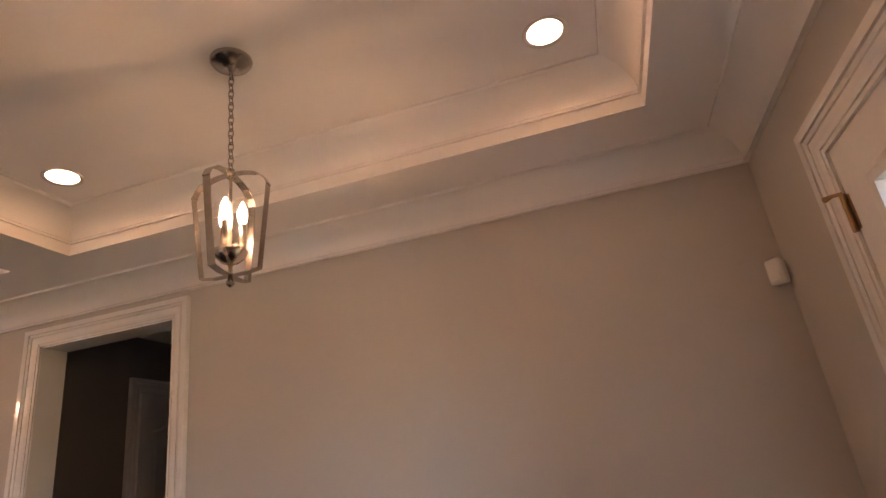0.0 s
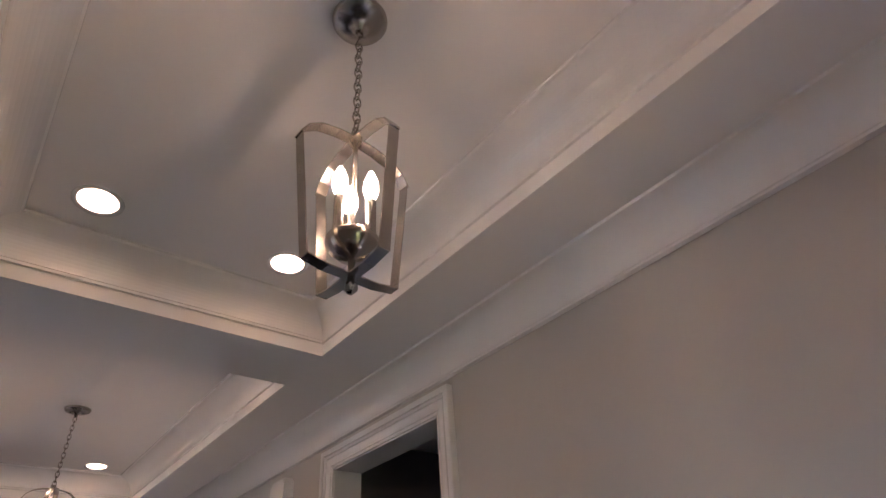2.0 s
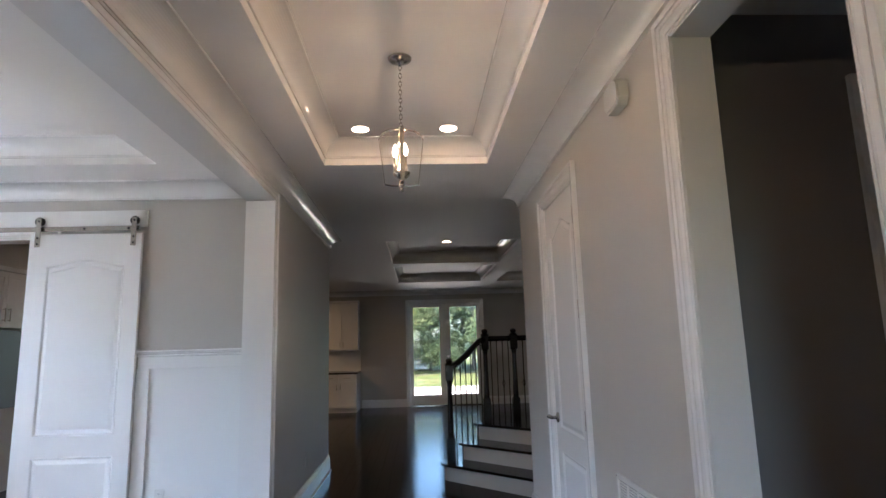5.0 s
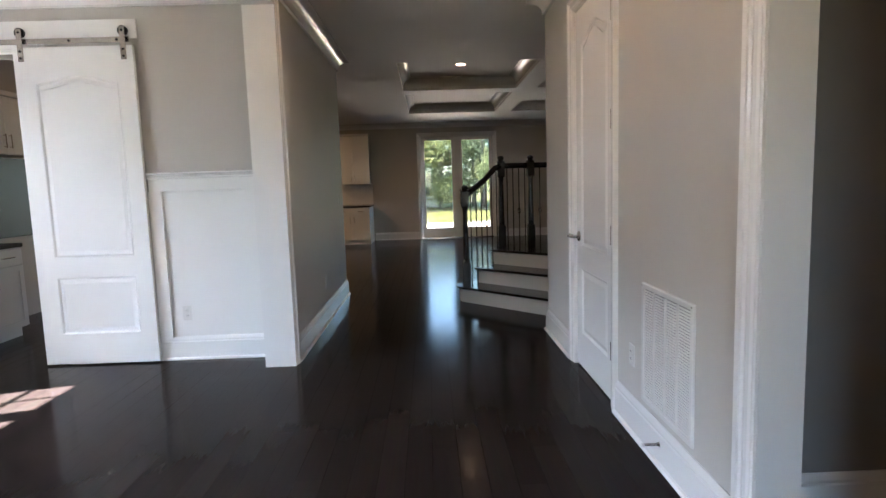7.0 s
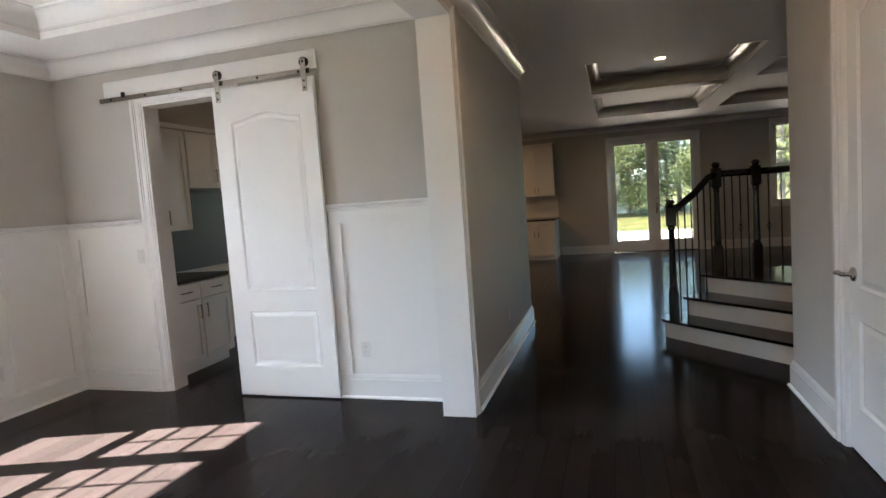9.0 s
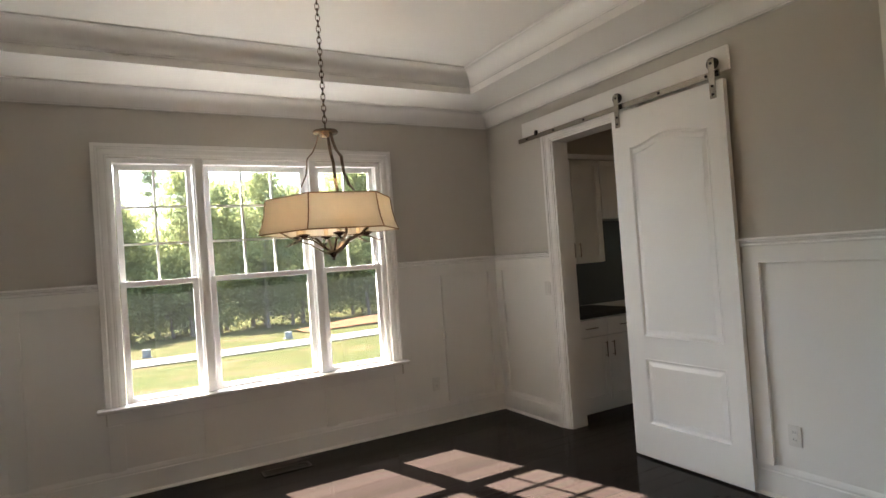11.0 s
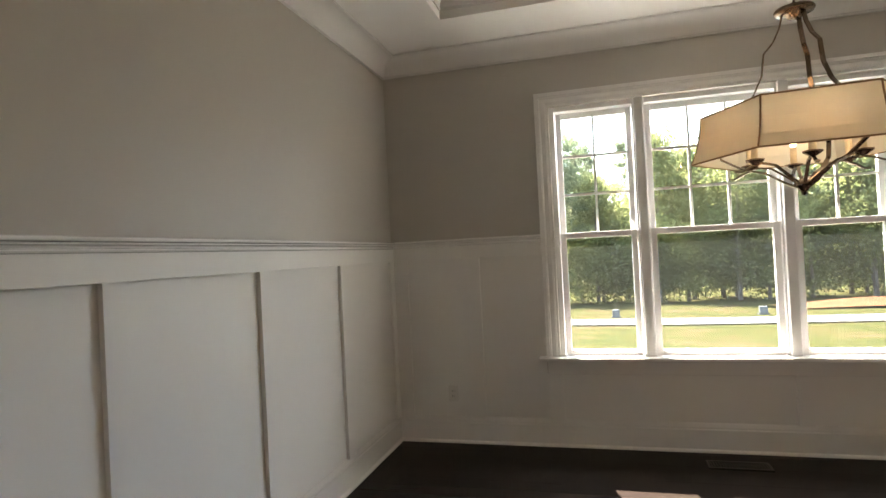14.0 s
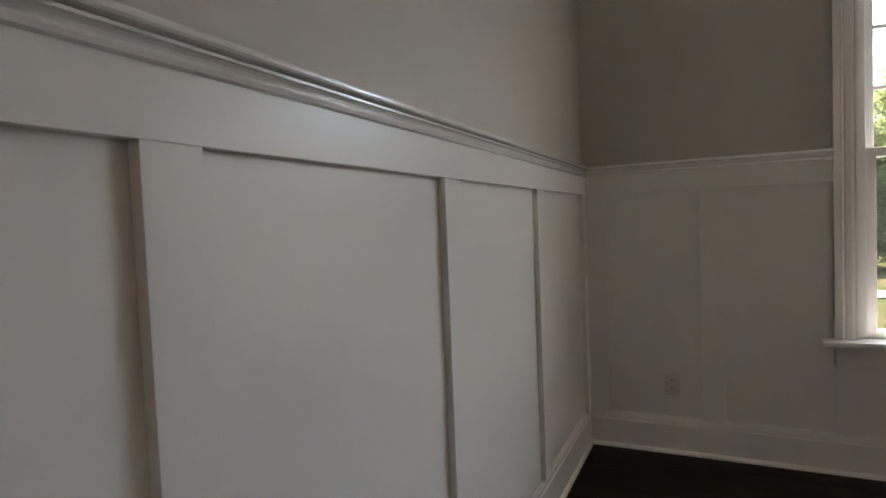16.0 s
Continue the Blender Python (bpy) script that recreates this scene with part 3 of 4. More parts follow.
# barn door on its rail
bd = panel_door(on_wall("E", (-5.551, -1.822), 0.014), 0.885, 2.438, [(0.145, 0.765, 0.845, 2.18, 0.05), (0.145, 0.765, 0.235, 0.695, 0)], "white two-panel sliding barn door, half open over the wall", "barn_door")
for hx in (0.06, 0.82):
    hg = part("hanger", box(hx - 0.021, hx + 0.021, 2.335, 2.575, 0.036, 0.042, None, 0.002), NICKEL, bd, "brushed nickel strap hanger")
    wh = bmesh.new()
    lathe([(0, -0.01), (0.036, -0.01), (0.036, -0.005), (0.031, -0.003), (0.031, 0.003), (0.036, 0.005), (0.036, 0.01), (0, 0.01)], 24, wh)
    wo = part("wheel", wh, IRON, hg, "black roller wheel", True)
    wo.location = (hx, 2.548, 0.024)
    for by in (2.36, 2.41, 2.548):
        bo = part("bolt", lathe([(0, 0), (0.008, 0), (0.008, 0.003), (0.005, 0.006), (0, 0.006)], 10), IRON, hg)
        bo.location = (hx, by, 0.042)
tr = thing("barn_door_track", on_wall("E", (XW, -2.95), 0), "brushed nickel flat rail on a white header board", "door track")
part("header_board", box(0.03, 2.03, 2.512, 2.655, 0.001, 0.024, None, 0.003), TRIM, tr, "white painted board")
part("rail", box(0.0, 1.985, 2.480, 2.520, 0.040, 0.047, None, 0.002), NICKEL, tr, "brushed nickel flat rail")
part("stop", box(0.235, 0.262, 2.506, 2.55, 0.034, 0.054, None, 0.003), IRON, tr, "black end stop")
for k in range(6):
    s = part("spacer", lathe([(0, 0), (0.011, 0), (0.011, 0.018), (0.0, 0.018)], 12), NICKEL, tr)
    s.location = (0.12 + k * 0.355, 2.5 + 0.012, 0.0235)
    s = part("bolt", lathe([(0, 0), (0.009, 0), (0.009, 0.004), (0.005, 0.007), (0, 0.007)], 10), IRON, tr)
    s.location = (0.12 + k * 0.355, 2.5, 0.047)

# front door in the foyer's east wall
fd = thing("front_door", on_wall("W", (0.842, 1.632), 0.012), "white front door with a tall glass lite, closed", "door")
part("slab", slab((0, 0.93, 0, 2.43), [(0.17, 0.76, 0.35, 2.27)], 0, 0.045), DOORW, fd)
part("lite_frame", sweep([(0.17, 0.35), (0.76, 0.35), (0.76, 2.27), (0.17, 2.27)], [(-0.03, 0.04), (-0.03, 0.052), (-0.015, 0.06), (0.012, 0.056), (0.012, 0.01), (-0.001, 0.01), (-0.001, 0.04)], True), DOORW, fd)
part("pane", box(0.175, 0.755, 0.355, 2.265, 0.02, 0.03), GLASS, fd, "clear glass").visible_shadow = False
for hz in (0.25, 1.2, 2.245):
    b = tube([(0.0, hz - 0.055, 0.055), (0.0, hz + 0.055, 0.055)], 0.008, None, 10)
    box(-0.004, 0.016, hz - 0.05, hz + 0.05, 0.045, 0.049, b)
    part("hinge", b, BRASS, fd, "aged brass hinge")
b = tube([(0.0, 2.303, 0.055), (-0.02, 2.308, 0.07), (-0.045, 2.309, 0.082)], [0.005, 0.005, 0.009], None, 8)
part("hinge_stop", b, BRASS, fd, "brass hinge-pin door stop")
casing("W", (0.80, 0), -1.635, -0.70, 2.446, "white molded casing round the front door", 0, 1.15)
bm = box(0.80, 0.958, 1.632, 1.65, 0, 2.446)
box(0.80, 0.958, 0.69, 0.702, 0, 2.446, bm)
box(0.80, 0.958, 0.69, 1.65, 2.442, 2.46, bm)
lining("front_door_jamb", bm, "white jamb lining of the front door")

# study door, seen dim through the opening
sd = panel_door(on_wall("E", (-3.068, 3.29), 0.01), 0.82, 2.48, [(0.12, 0.70, 0.865, 2.235, 0.085), (0.12, 0.70, 0.24, 0.71, 0)], "white two-panel door in the dim study, closed", "study_door", t=0.02)
casing("E", (-3.07, 0), 3.285, 4.115, 2.495, "white casing round the study door", 0, 0.95)

# french doors and the far window
ff = thing("french_doors", (-15.47, 0, 0), "pair of glazed french doors to the sunny yard, closed", "door")
jb = bmesh.new()
box(-0.128, 0.066, 1.076, 1.108, 0.0, 2.562, jb)
box(-0.128, 0.066, 2.892, 2.924, 0.0, 2.562, jb)
box(-0.128, 0.066, 1.108, 2.892, 2.532, 2.562, jb)
part("jamb", jb, TRIM, ff)
for y0, y1, g0, g1 in ((1.109, 1.985, 0.085, 0.115), (2.015, 2.891, 0.115, 0.085)):
    b = bmesh.new()
    box(-0.025, 0.025, y0, y0 + g0, 0.019, 2.531, b, 0.003)
    box(-0.025, 0.025, y1 - g1, y1, 0.019, 2.531, b, 0.003)
    box(-0.025, 0.025, y0 + g0, y1 - g1, 0.019, 0.26, b, 0.003)
    box(-0.025, 0.025, y0 + g0, y1 - g1, 2.44, 2.531, b, 0.003)
    lf = part("door_leaf", b, DOORW, ff)
    p = part("pane", box(-0.004, 0.004, y0 + g0, y1 - g1, 0.26, 2.44), DOORGLASS, lf, "clear glass")
    p.visible_shadow = False
h = part("door_handle", box(0.025, 0.035, 2.045, 2.085, 0.85, 1.1, None, 0.004), NICKEL, ff, "brushed nickel handle plate")
part("grip", tube([(0.035, 2.065, 0.95), (0.07, 2.065, 0.95), (0.075, 2.17, 0.95)], 0.009), NICKEL, h)
part("deadbolt", lathe([(0, 0), (0.028, 0), (0.026, 0.012), (0, 0.014)], 16, None, (0, 0, 0)), NICKEL, ff).matrix_basis = pose(0.025, 2.065, 1.2, 0, 90, 0)
part("astragal", box(-0.03, 0.032, 1.985, 2.015, 0.02, 2.52, None, 0.003), DOORW, ff)
part("threshold", box(-0.08, 0.08, 1.108, 2.892, 0.0, 0.018), NICKEL, ff)
casing("E", (-15.4, 0), 1.08, 2.92, 2.56, "white casing round the french doors", 0, 0.75)
b = bmesh.new()
for y0, y1, z0, z1 in ((4.44, 4.49, 0.95, 2.62), (5.29, 5.34, 0.95, 2.62), (4.49, 5.29, 0.95, 1.0), (4.49, 5.29, 2.57, 2.62), (4.49, 5.29, 1.72, 1.78), (4.75, 4.77, 1.78, 2.57), (5.01, 5.03, 1.78, 2.57), (4.49, 5.29, 2.04, 2.06), (4.49, 5.29, 2.30, 2.32)):
    box(-15.53, -15.47, y0, y1, z0, z1, b)
w2 = setting("window_2", b, VINYL, "white double-hung living room window", "window")
p = part("pane", box(-15.503, -15.497, 4.49, 5.29, 1.0, 2.57), DOORGLASS, w2, "clear glass")
p.visible_shadow = False
tagged(link("window_casing", sweep([(4.44, 0.95), (4.44, 2.62), (5.34, 2.62), (5.34, 0.95)], CASE, True, on_wall("E", (-15.4, 0))), TRIM), "white casing round the living room window", "window casing", "", "structure")

# ---- panelling of the dining room ----
CAP = [(0, 1.447), (0.027, 1.447), (0.034, 1.4494), (0.037, 1.455), (0.034, 1.4598), (0.026, 1.4622), (0.026, 1.4646), (0.03, 1.4694), (0.036, 1.4726), (0.043, 1.4734), (0.043, 1.4782), (0.034, 1.479), (0.034, 1.4814), (0.054, 1.4822), (0.058, 1.4854), (0.058, 1.4902), (0.054, 1.4958), (0.046, 1.499), (0, 1.499)]


def wainscot(face, at, u0, u1, stiles, label, low=0.185, rail=True):
    """White panelling: a flat sheet, rails, stiles and a cap, on one wall from u0 to u1."""
    m = on_wall(face, at)
    w = thing("wainscot", m, label, "wainscot", "", "structure")
    part("back_panel", box(u0, u1, low, 1.45, 0.0005, 0.004), PANEL, w)
    part("top_rail", box(u0, u1, 1.352, 1.45, 0.004, 0.0255, None, 0.0015), PANEL, w)
    for a, b in stiles:
        part("stile", box(a, b, low, 1.3525, 0.004, 0.025, None, 0.0015), PANEL, w)
    return w


wainscot("W", (XE, 0), 0.012, 3.497, [(0.012, 0.10), (0.857, 0.953), (1.722, 1.82), (2.568, 2.672), (3.42, 3.497)], "white board and batten panelling along the dining wall")
wainscot("E", (XW, 0), -0.925, -0.012, [(-0.935, -0.835)], "white board and batten panelling beside the barn door")
wainscot("E", (XW, 0), -3.497, -2.666, [(-3.497, -3.40)], "white board and batten panelling beside the pantry doorway")
wainscot("N", (0, YS), 1.10, 2.215, [(1.10, 1.21), (1.66, 1.762)], "white board and batten panelling beside the window")
wainscot("N", (0, YS), 4.507, 5.56, [(4.94, 5.045), (5.46, 5.56)], "white board and batten panelling beside the window")
sw = thing("wainscot", on_wall("N", (0, YS)), "white short panelling under the dining window", "wainscot", "", "structure")
part("back_panel", box(2.215, 4.507, 0.185, 0.506, 0.0005, 0.004), PANEL, sw)
for a, b in ((2.225, 2.325), (2.84, 2.93), (3.775, 3.87), (4.40, 4.49)):
    part("stile", box(a, b, 0.185, 0.506, 0.004, 0.024, None, 0.0015), PANEL, sw)
for path in ([(-2.215, YS), (XE, YS), (XE, -0.014)], [(XW, -2.668), (XW, YS), (-4.51, YS)], [(XW, -0.014), (XW, -0.93)]):
    tagged(link("chair_rail", sweep(path, CAP), TRIM), "white molded cap rail on the panelling", "chair rail", "cap rails", "structure")


def outlet(m, label, switch=False):
    o = thing("wall_switch" if switch else "outlet", m, label, "switch" if switch else "outlet")
    part("plate", box(-0.036, 0.036, -0.058, 0.058, 0, 0.008, None, 0.003), PLASTIC, o)
    if switch:
        part("rocker", box(-0.017, 0.017, -0.033, 0.033, 0.007, 0.012, None, 0.002), PLASTIC, o)
    else:
        for c in (-0.02, 0.02):
            f = part("receptacle", box(-0.017, 0.017, c - 0.015, c + 0.015, 0.007, 0.010, None, 0.003), PLASTIC, o)
            b = box(-0.008, -0.005, c - 0.004, c + 0.008, 0.0095, 0.0105)
            box(0.005, 0.008, c - 0.004, c + 0.006, 0.0095, 0.0105, b)
            part("slot", b, SLOT, f, "dark slots")
    return o


outlet(on_wall("N", (-1.517, YS + 0.004), 0.357), "white duplex outlet on the panelling")
outlet(on_wall("N", (-4.82, YS + 0.004), 0.362), "white duplex outlet on the panelling by the window")
outlet(on_wall("E", (XW + 0.004, -0.712), 0.38), "white duplex outlet beside the barn door")
outlet(on_wall("E", (XW + 0.004, -2.74), 1.18), "white rocker switch on the panelling by the pantry", True)
outlet(on_wall("S", (-3.93, YN), 0.41), "white duplex outlet beside the hall wall grille")
outlet(on_wall("N", (-6.75, YH), 0.40), "white duplex outlet in the hall wall")
outlet(on_wall("N", (-7.83, YH), 1.20), "white rocker switch at the hall wall end", True)


def floor_vent(x, y):
    v = thing("floor_register", (x, y, 0.0), "dark wooden floor register below the window", "floor vent")
    b = box(-0.18, 0.18, -0.065, -0.05, 0, 0.006)
    box(-0.18, 0.18, 0.05, 0.065, 0, 0.006, b)
    box(-0.18, -0.165, -0.05, 0.05, 0, 0.006, b)
    box(0.165, 0.18, -0.05, 0.05, 0, 0.006, b)
    part("frame", b, STAIN, v)
    for k in range(20):
        part("slat", box(-0.16 + k * 0.0165, -0.153 + k * 0.0165, -0.05, 0.05, 0, 0.005), STAIN, v)


floor_vent(-3.37, -3.27)

# ---- hall fixtures ----


def recessed_light(lens=CAN):
    r = thing("recessed_light", (0, 0, 0), "round recessed ceiling light, switched on, with a white trim", "recessed light", "recessed ceiling lights")
    part("trim", lathe([(0.06, 0), (0.076, -0.005), (0.077, 0.0), (0.07, 0.0)], 32), PLASTIC, r, "", True)
    part("lens", lathe([(0, -0.003), (0.042, -0.004), (0.06, -0.001), (0.06, 0.0)], 32), lens, r, "glowing warm lens", True)
    return r


proto = recessed_light()
# The last three (two coffers, pantry) are unseen, added to warm those rooms.
spots = [(cx + dx, y, ZC) for cx in (-0.892, -3.848) for dx in (-1.012, 1.008) for y in (0.912, 1.565)] + [(-9.57, 1.785, ZC), (-12.3, 4.2, ZC), (-9.5, 4.2, ZC), (-7.4, -1.9, ZS)]
proto.matrix_world = pose(*spots[0])
for s in spots[1:]:
    copy_thing(proto, pose(*s))
# Unseen kitchen cans, added and set stronger to warm the far rooms.
proto = recessed_light(KITCHEN_CAN)
proto.matrix_world = pose(-9.8, -2.2, ZS)
for s in ((-11.8, -2.2, ZS), (-13.8, -2.2, ZS)):
    copy_thing(proto, pose(*s))


def chain(z0, z1, link_len=0.034, r=0.0022, w=0.0085):
    bm = bmesh.new()
    pitch = link_len - 4.4 * r
    n = max(1, round((z1 - z0) / pitch))
    pitch = (z1 - z0) / n
    for i in range(n):
        zc = z0 + pitch * (i + 0.5)
        ring = []
        for k in range(12):
            a = 2 * math.pi * k / 12
            u, v = w * math.cos(a), link_len / 2 * math.sin(a)
            ring.append((u, 0, zc + v) if i % 2 else (0, u, zc + v))
        tube(ring, r, bm, 6, 1.0, True)
    return bm


def band(prof, angle, width, thick):
    """A flat metal strap that follows (radius, z) points in the upright plane at that angle."""
    bm = bmesh.new()
    c, s = math.cos(angle), math.sin(angle)
    rings = []
    pts = [Vector(p) for p in prof]
    for i, p in enumerate(pts):
        d = (pts[min(i + 1, len(pts) - 1)] - pts[max(i - 1, 0)]).normalized()
        nrm = Vector((-d.y, d.x)) * thick / 2
        ring = []
        for q, e in ((p + nrm, -1), (p + nrm, 1), (p - nrm, 1), (p - nrm, -1)):
            ring.append(bm.verts.new((q.x * c - e * width / 2 * s, q.x * s + e * width / 2 * c, q.y)))
        rings.append(ring)
    for a, b in zip(rings, rings[1:]):
        for k in range(4):
            bm.faces.new((a[k], a[(k + 1) % 4], b[(k + 1) % 4], b[k]))
    bm.faces.new(rings[0][::-1])
    bm.faces.new(rings[-1])
    return bm


def lantern():
    """Open-cage pendant lantern on a chain; z runs down from the tray ceiling."""
    g = thing("pendant_lantern", (0, 0, 0), "brushed nickel open-cage pendant lantern with three lit candle bulbs", "pendant light", "hall lanterns")
    part("canopy", lathe([(0, 0), (0.066, 0), (0.066, -0.006), (0.06, -0.014), (0.03, -0.024), (0.012, -0.03), (0.008, -0.045), (0, -0.045)], 32), NICKEL, g, "", True)
    part("chain", chain(-0.408, -0.045), NICKEL, g, "", True)
    for k in range(4):
        a = radians(4 + 90 * k)
        part("strap", band([(0.004, -0.418), (0.045, -0.422), (0.082, -0.432), (0.108, -0.452), (0.1215, -0.476), (0.122, -0.48)], a, 0.024, 0.003), NICKEL, g)
        part("strap", band([(0.1205, -0.474), (0.119, -0.493), (0.09, -0.735)], a, 0.022, 0.003), NICKEL, g)
        part("strap", band([(0.091, -0.733), (0.05, -0.74), (0.003, -0.74)], a, 0.022, 0.003), NICKEL, g)
    part("stem", lathe([(0, -0.403), (0.012, -0.403), (0.012, -0.43), (0.005, -0.438), (0.0045, -0.683), (0.007, -0.688), (0.006, -0.748), (0.011, -0.755), (0.012, -0.765), (0.004, -0.773), (0, -0.773)], 14), NICKEL, g, "", True)
    part("dish", lathe([(0.005, -0.663), (0.046, -0.663), (0.048, -0.669), (0.042, -0.683), (0.025, -0.7), (0.007, -0.708)], 28), NICKEL, g, "", True)
    for k in range(3):
        a = radians(40 + 120 * k)
        x, y = 0.033 * math.cos(a), 0.033 * math.sin(a)
        c = part("candle_sleeve", lathe([(0.0095, -0.663), (0.0095, -0.583), (0.008, -0.581), (0.0, -0.581)], 14), NICKEL, g, "", True)
        c.location = (x, y, 0)
        b = part("bulb", lathe([(0.006, -0.581), (0.011, -0.571), (0.0148, -0.556), (0.0135, -0.538), (0.008, -0.521), (0.004, -0.511), (0.0, -0.507)], 16), BULB, c, "glowing flame-shaped bulb", True)
        part("filament", lathe([(0, -0.568), (0.0035, -0.566), (0.0035, -0.541), (0, -0.539)], 8), FILAMENT, b, "white-hot filament", True)
    return g


lan = lantern()
lan.matrix_world = pose(-0.875, 1.254, ZC)
copy_thing(lan, pose(-3.80, 1.236, ZC))


def chandelier():
    """Chandelier with a six-sided linen shade; z runs up from the floor."""
    g = thing("chandelier", pose(-3.357, -1.805, 0, 0, 0, -6), "bronze chandelier with a six-sided cream linen shade", "chandelier")
    part("canopy", lathe([(0, ZC), (0.065, ZC), (0.062, ZC - 0.014), (0.02, ZC - 0.03), (0.008, ZC - 0.05), (0, ZC - 0.05)], 28), BRONZE, g, "", True)
    part("chain", chain(2.25, ZC - 0.05, 0.042, 0.0026, 0.011), BRONZE, g, "", True)
    part("hub", lathe([(0, 2.25), (0.01, 2.25), (0.014, 2.238), (0.064, 2.236), (0.068, 2.228), (0.064, 2.22), (0.03, 2.216), (0.024, 2.2), (0, 2.2)], 28), BRONZE, g, "", True)
    prof = [(0.335, 1.868), (0.338, 1.84), (0.345, 1.79), (0.358, 1.735), (0.376, 1.69)]
    bm = bmesh.new()
    rings = []
    for off in (0.0, -0.003):
        rings.append([[bm.verts.new(((r + off) * math.cos(a), (r + off) * math.sin(a), z)) for a in (math.pi / 3 * k for k in range(6))] for r, z in prof])
    for side in rings:
        for lo, hi in zip(side, side[1:]):
            for k in range(6):
                bm.faces.new((lo[k], lo[(k + 1) % 6], hi[(k + 1) % 6], hi[k]))
    sh = part("shade", bm, CLOTH, g, "cream linen shade with brown piping")
    for k in range(6):
        a = math.pi / 3 * k
        part("piping", tube([((r + 0.001) * math.cos(a), (r + 0.001) * math.sin(a), z) for r, z in prof], 0.0032, None, 6), PIPING, sh)
    for r, z in (prof[0], prof[-1]):
        part("piping", tube([(r * math.cos(math.pi / 3 * k), r * math.sin(math.pi / 3 * k), z) for k in range(6)], 0.0035, None, 6, 1.0, True), PIPING, sh)
    for k in range(3):
        a = radians(120 * k)
        arm = [(0.04, 2.222), (0.052, 2.17), (0.075, 2.12), (0.108, 2.082), (0.112, 2.05), (0.118, 2.0), (0.15, 1.93), (0.2, 1.872), (0.255, 1.82), (0.285, 1.76), (0.272, 1.70), (0.2, 1.655), (0.12, 1.63), (0.05, 1.585), (0.02, 1.57)]
        part("strap", band(arm, a, 0.016, 0.006), BRONZE, g)
    for k in range(6):
        a = radians(28 + 60 * k)
        c, s = math.cos(a), math.sin(a)
        low = [(0.02, 1.585), (0.06, 1.618), (0.11, 1.655), (0.165, 1.665), (0.215, 1.648), (0.25, 1.632), (0.272, 1.634)]
        ar = part("arm", band(low, a, 0.012, 0.007), BRONZE, g)
        part("cup", lathe([(0.004, 1.655), (0.03, 1.672), (0.032, 1.678), (0.014, 1.682), (0, 1.682)], 18, None, (0.19 * c, 0.19 * s, 0)), BRONZE, ar, "", True)
        part("candle_sleeve", lathe([(0.012, 1.68), (0.012, 1.745), (0, 1.745)], 14, None, (0.19 * c, 0.19 * s, 0)), CANDLE, ar, "cream candle sleeve", True)
        part("bulb", lathe([(0.006, 1.745), (0.016, 1.768), (0.012, 1.79), (0.0, 1.815)], 14, None, (0.19 * c, 0.19 * s, 0)), DIM, ar, "glowing bulb", True)
    part("finial", lathe([(0, 1.60), (0.02, 1.598), (0.036, 1.588), (0.03, 1.575), (0.018, 1.562), (0.01, 1.552), (0.012, 1.545), (0, 1.538)], 20), BRONZE, g, "", True)


chandelier()

# return-air grille, door stop, door chime and corner sensor
gr = thing("return_air_grille", on_wall("S", (-3.782, YN), 0.225), "white louvred return-air grille low on the wall", "air grille")
part("frame", sweep([(0.0, 0.0), (0.555, 0.0), (0.555, 0.60), (0.0, 0.60)], [(0, 0.0005), (0, 0.006), (0.005, 0.013), (0.024, 0.013), (0.028, 0.009), (0.028, 0.0005)], True), PLASTIC, gr)
# Flat grey sheet: the shade between the louvres is put into its colour.
part("backing", box(0.025, 0.53, 0.025, 0.575, 0.0005, 0.002), VOID, gr, "grey sheet whose colour stands for shade behind the louvres")
sl = bmesh.new()
box(0, 0.499, -0.0046, 0.0046, 0, 0.0012, sl)
sl.transform(Matrix.Rotation(radians(-12), 4, "X"))
first = part("slat", sl, PLASTIC, gr)
first.location = (0.028, 0.035, 0.0068)
for k in range(1, 41):
    o = first.copy()
    scene.collection.objects.link(o)
    o.location = (0.028, 0.035 + k * 0.0132, 0.0068)
for x in (0.146, 0.272, 0.398):
    part("mullion", box(x, x + 0.006, 0.028, 0.572, 0.002, 0.0125), PLASTIC, gr)
for x, y in ((0.012, 0.588), (0.543, 0.588)):
    part("screw", lathe([(0, 0.0135), (0.004, 0.0135), (0.003, 0.015), (0, 0.0155)], 8, None, (x, y, 0)), NICKEL, gr)
ds = thing("door_stop", on_wall("S", (-3.53, YN - 0.02), 0.105), "springy nickel door stop on the baseboard", "door stop")
sp = [(0.006 * math.cos(k * 1.05), 0.006 * math.sin(k * 1.05), 0.004 + k * 0.00085) for k in range(80)]
part("spring", tube(sp, 0.0014, None, 5), NICKEL, ds)
part("tip", lathe([(0, 0.07), (0.008, 0.07), (0.008, 0.082), (0, 0.084)], 12), PLASTIC, ds, "white rubber tip")
part("foot", lathe([(0, 0), (0.012, 0), (0.009, 0.006), (0, 0.006)], 12), NICKEL, ds)
ch = thing("door_chime", on_wall("S", (-3.43, YN), 2.55), "white plastic door chime box high on the hall wall", "door chime")
pr = [(0.0, 0.03), (0.03, 0.0), (0.16, 0.0), (0.19, 0.03), (0.19, 0.105), (0.16, 0.135), (0.03, 0.135), (0.0, 0.105)]
b = prism(pr, 0, 0.045)
part("body", b, PLASTIC, ch)
part("cover", prism([(0.1 + (x - 0.1) * 0.9, 0.0725 + (y - 0.0725) * 0.88) for x, y in pr], 0.045, 0.055), PLASTIC, ch)
se = thing("alarm_sensor", pose(0.775, YN - 0.025, 2.27, 0, 0, -45), "small white alarm sensor in the foyer corner", "sensor")
b = bmesh.new()
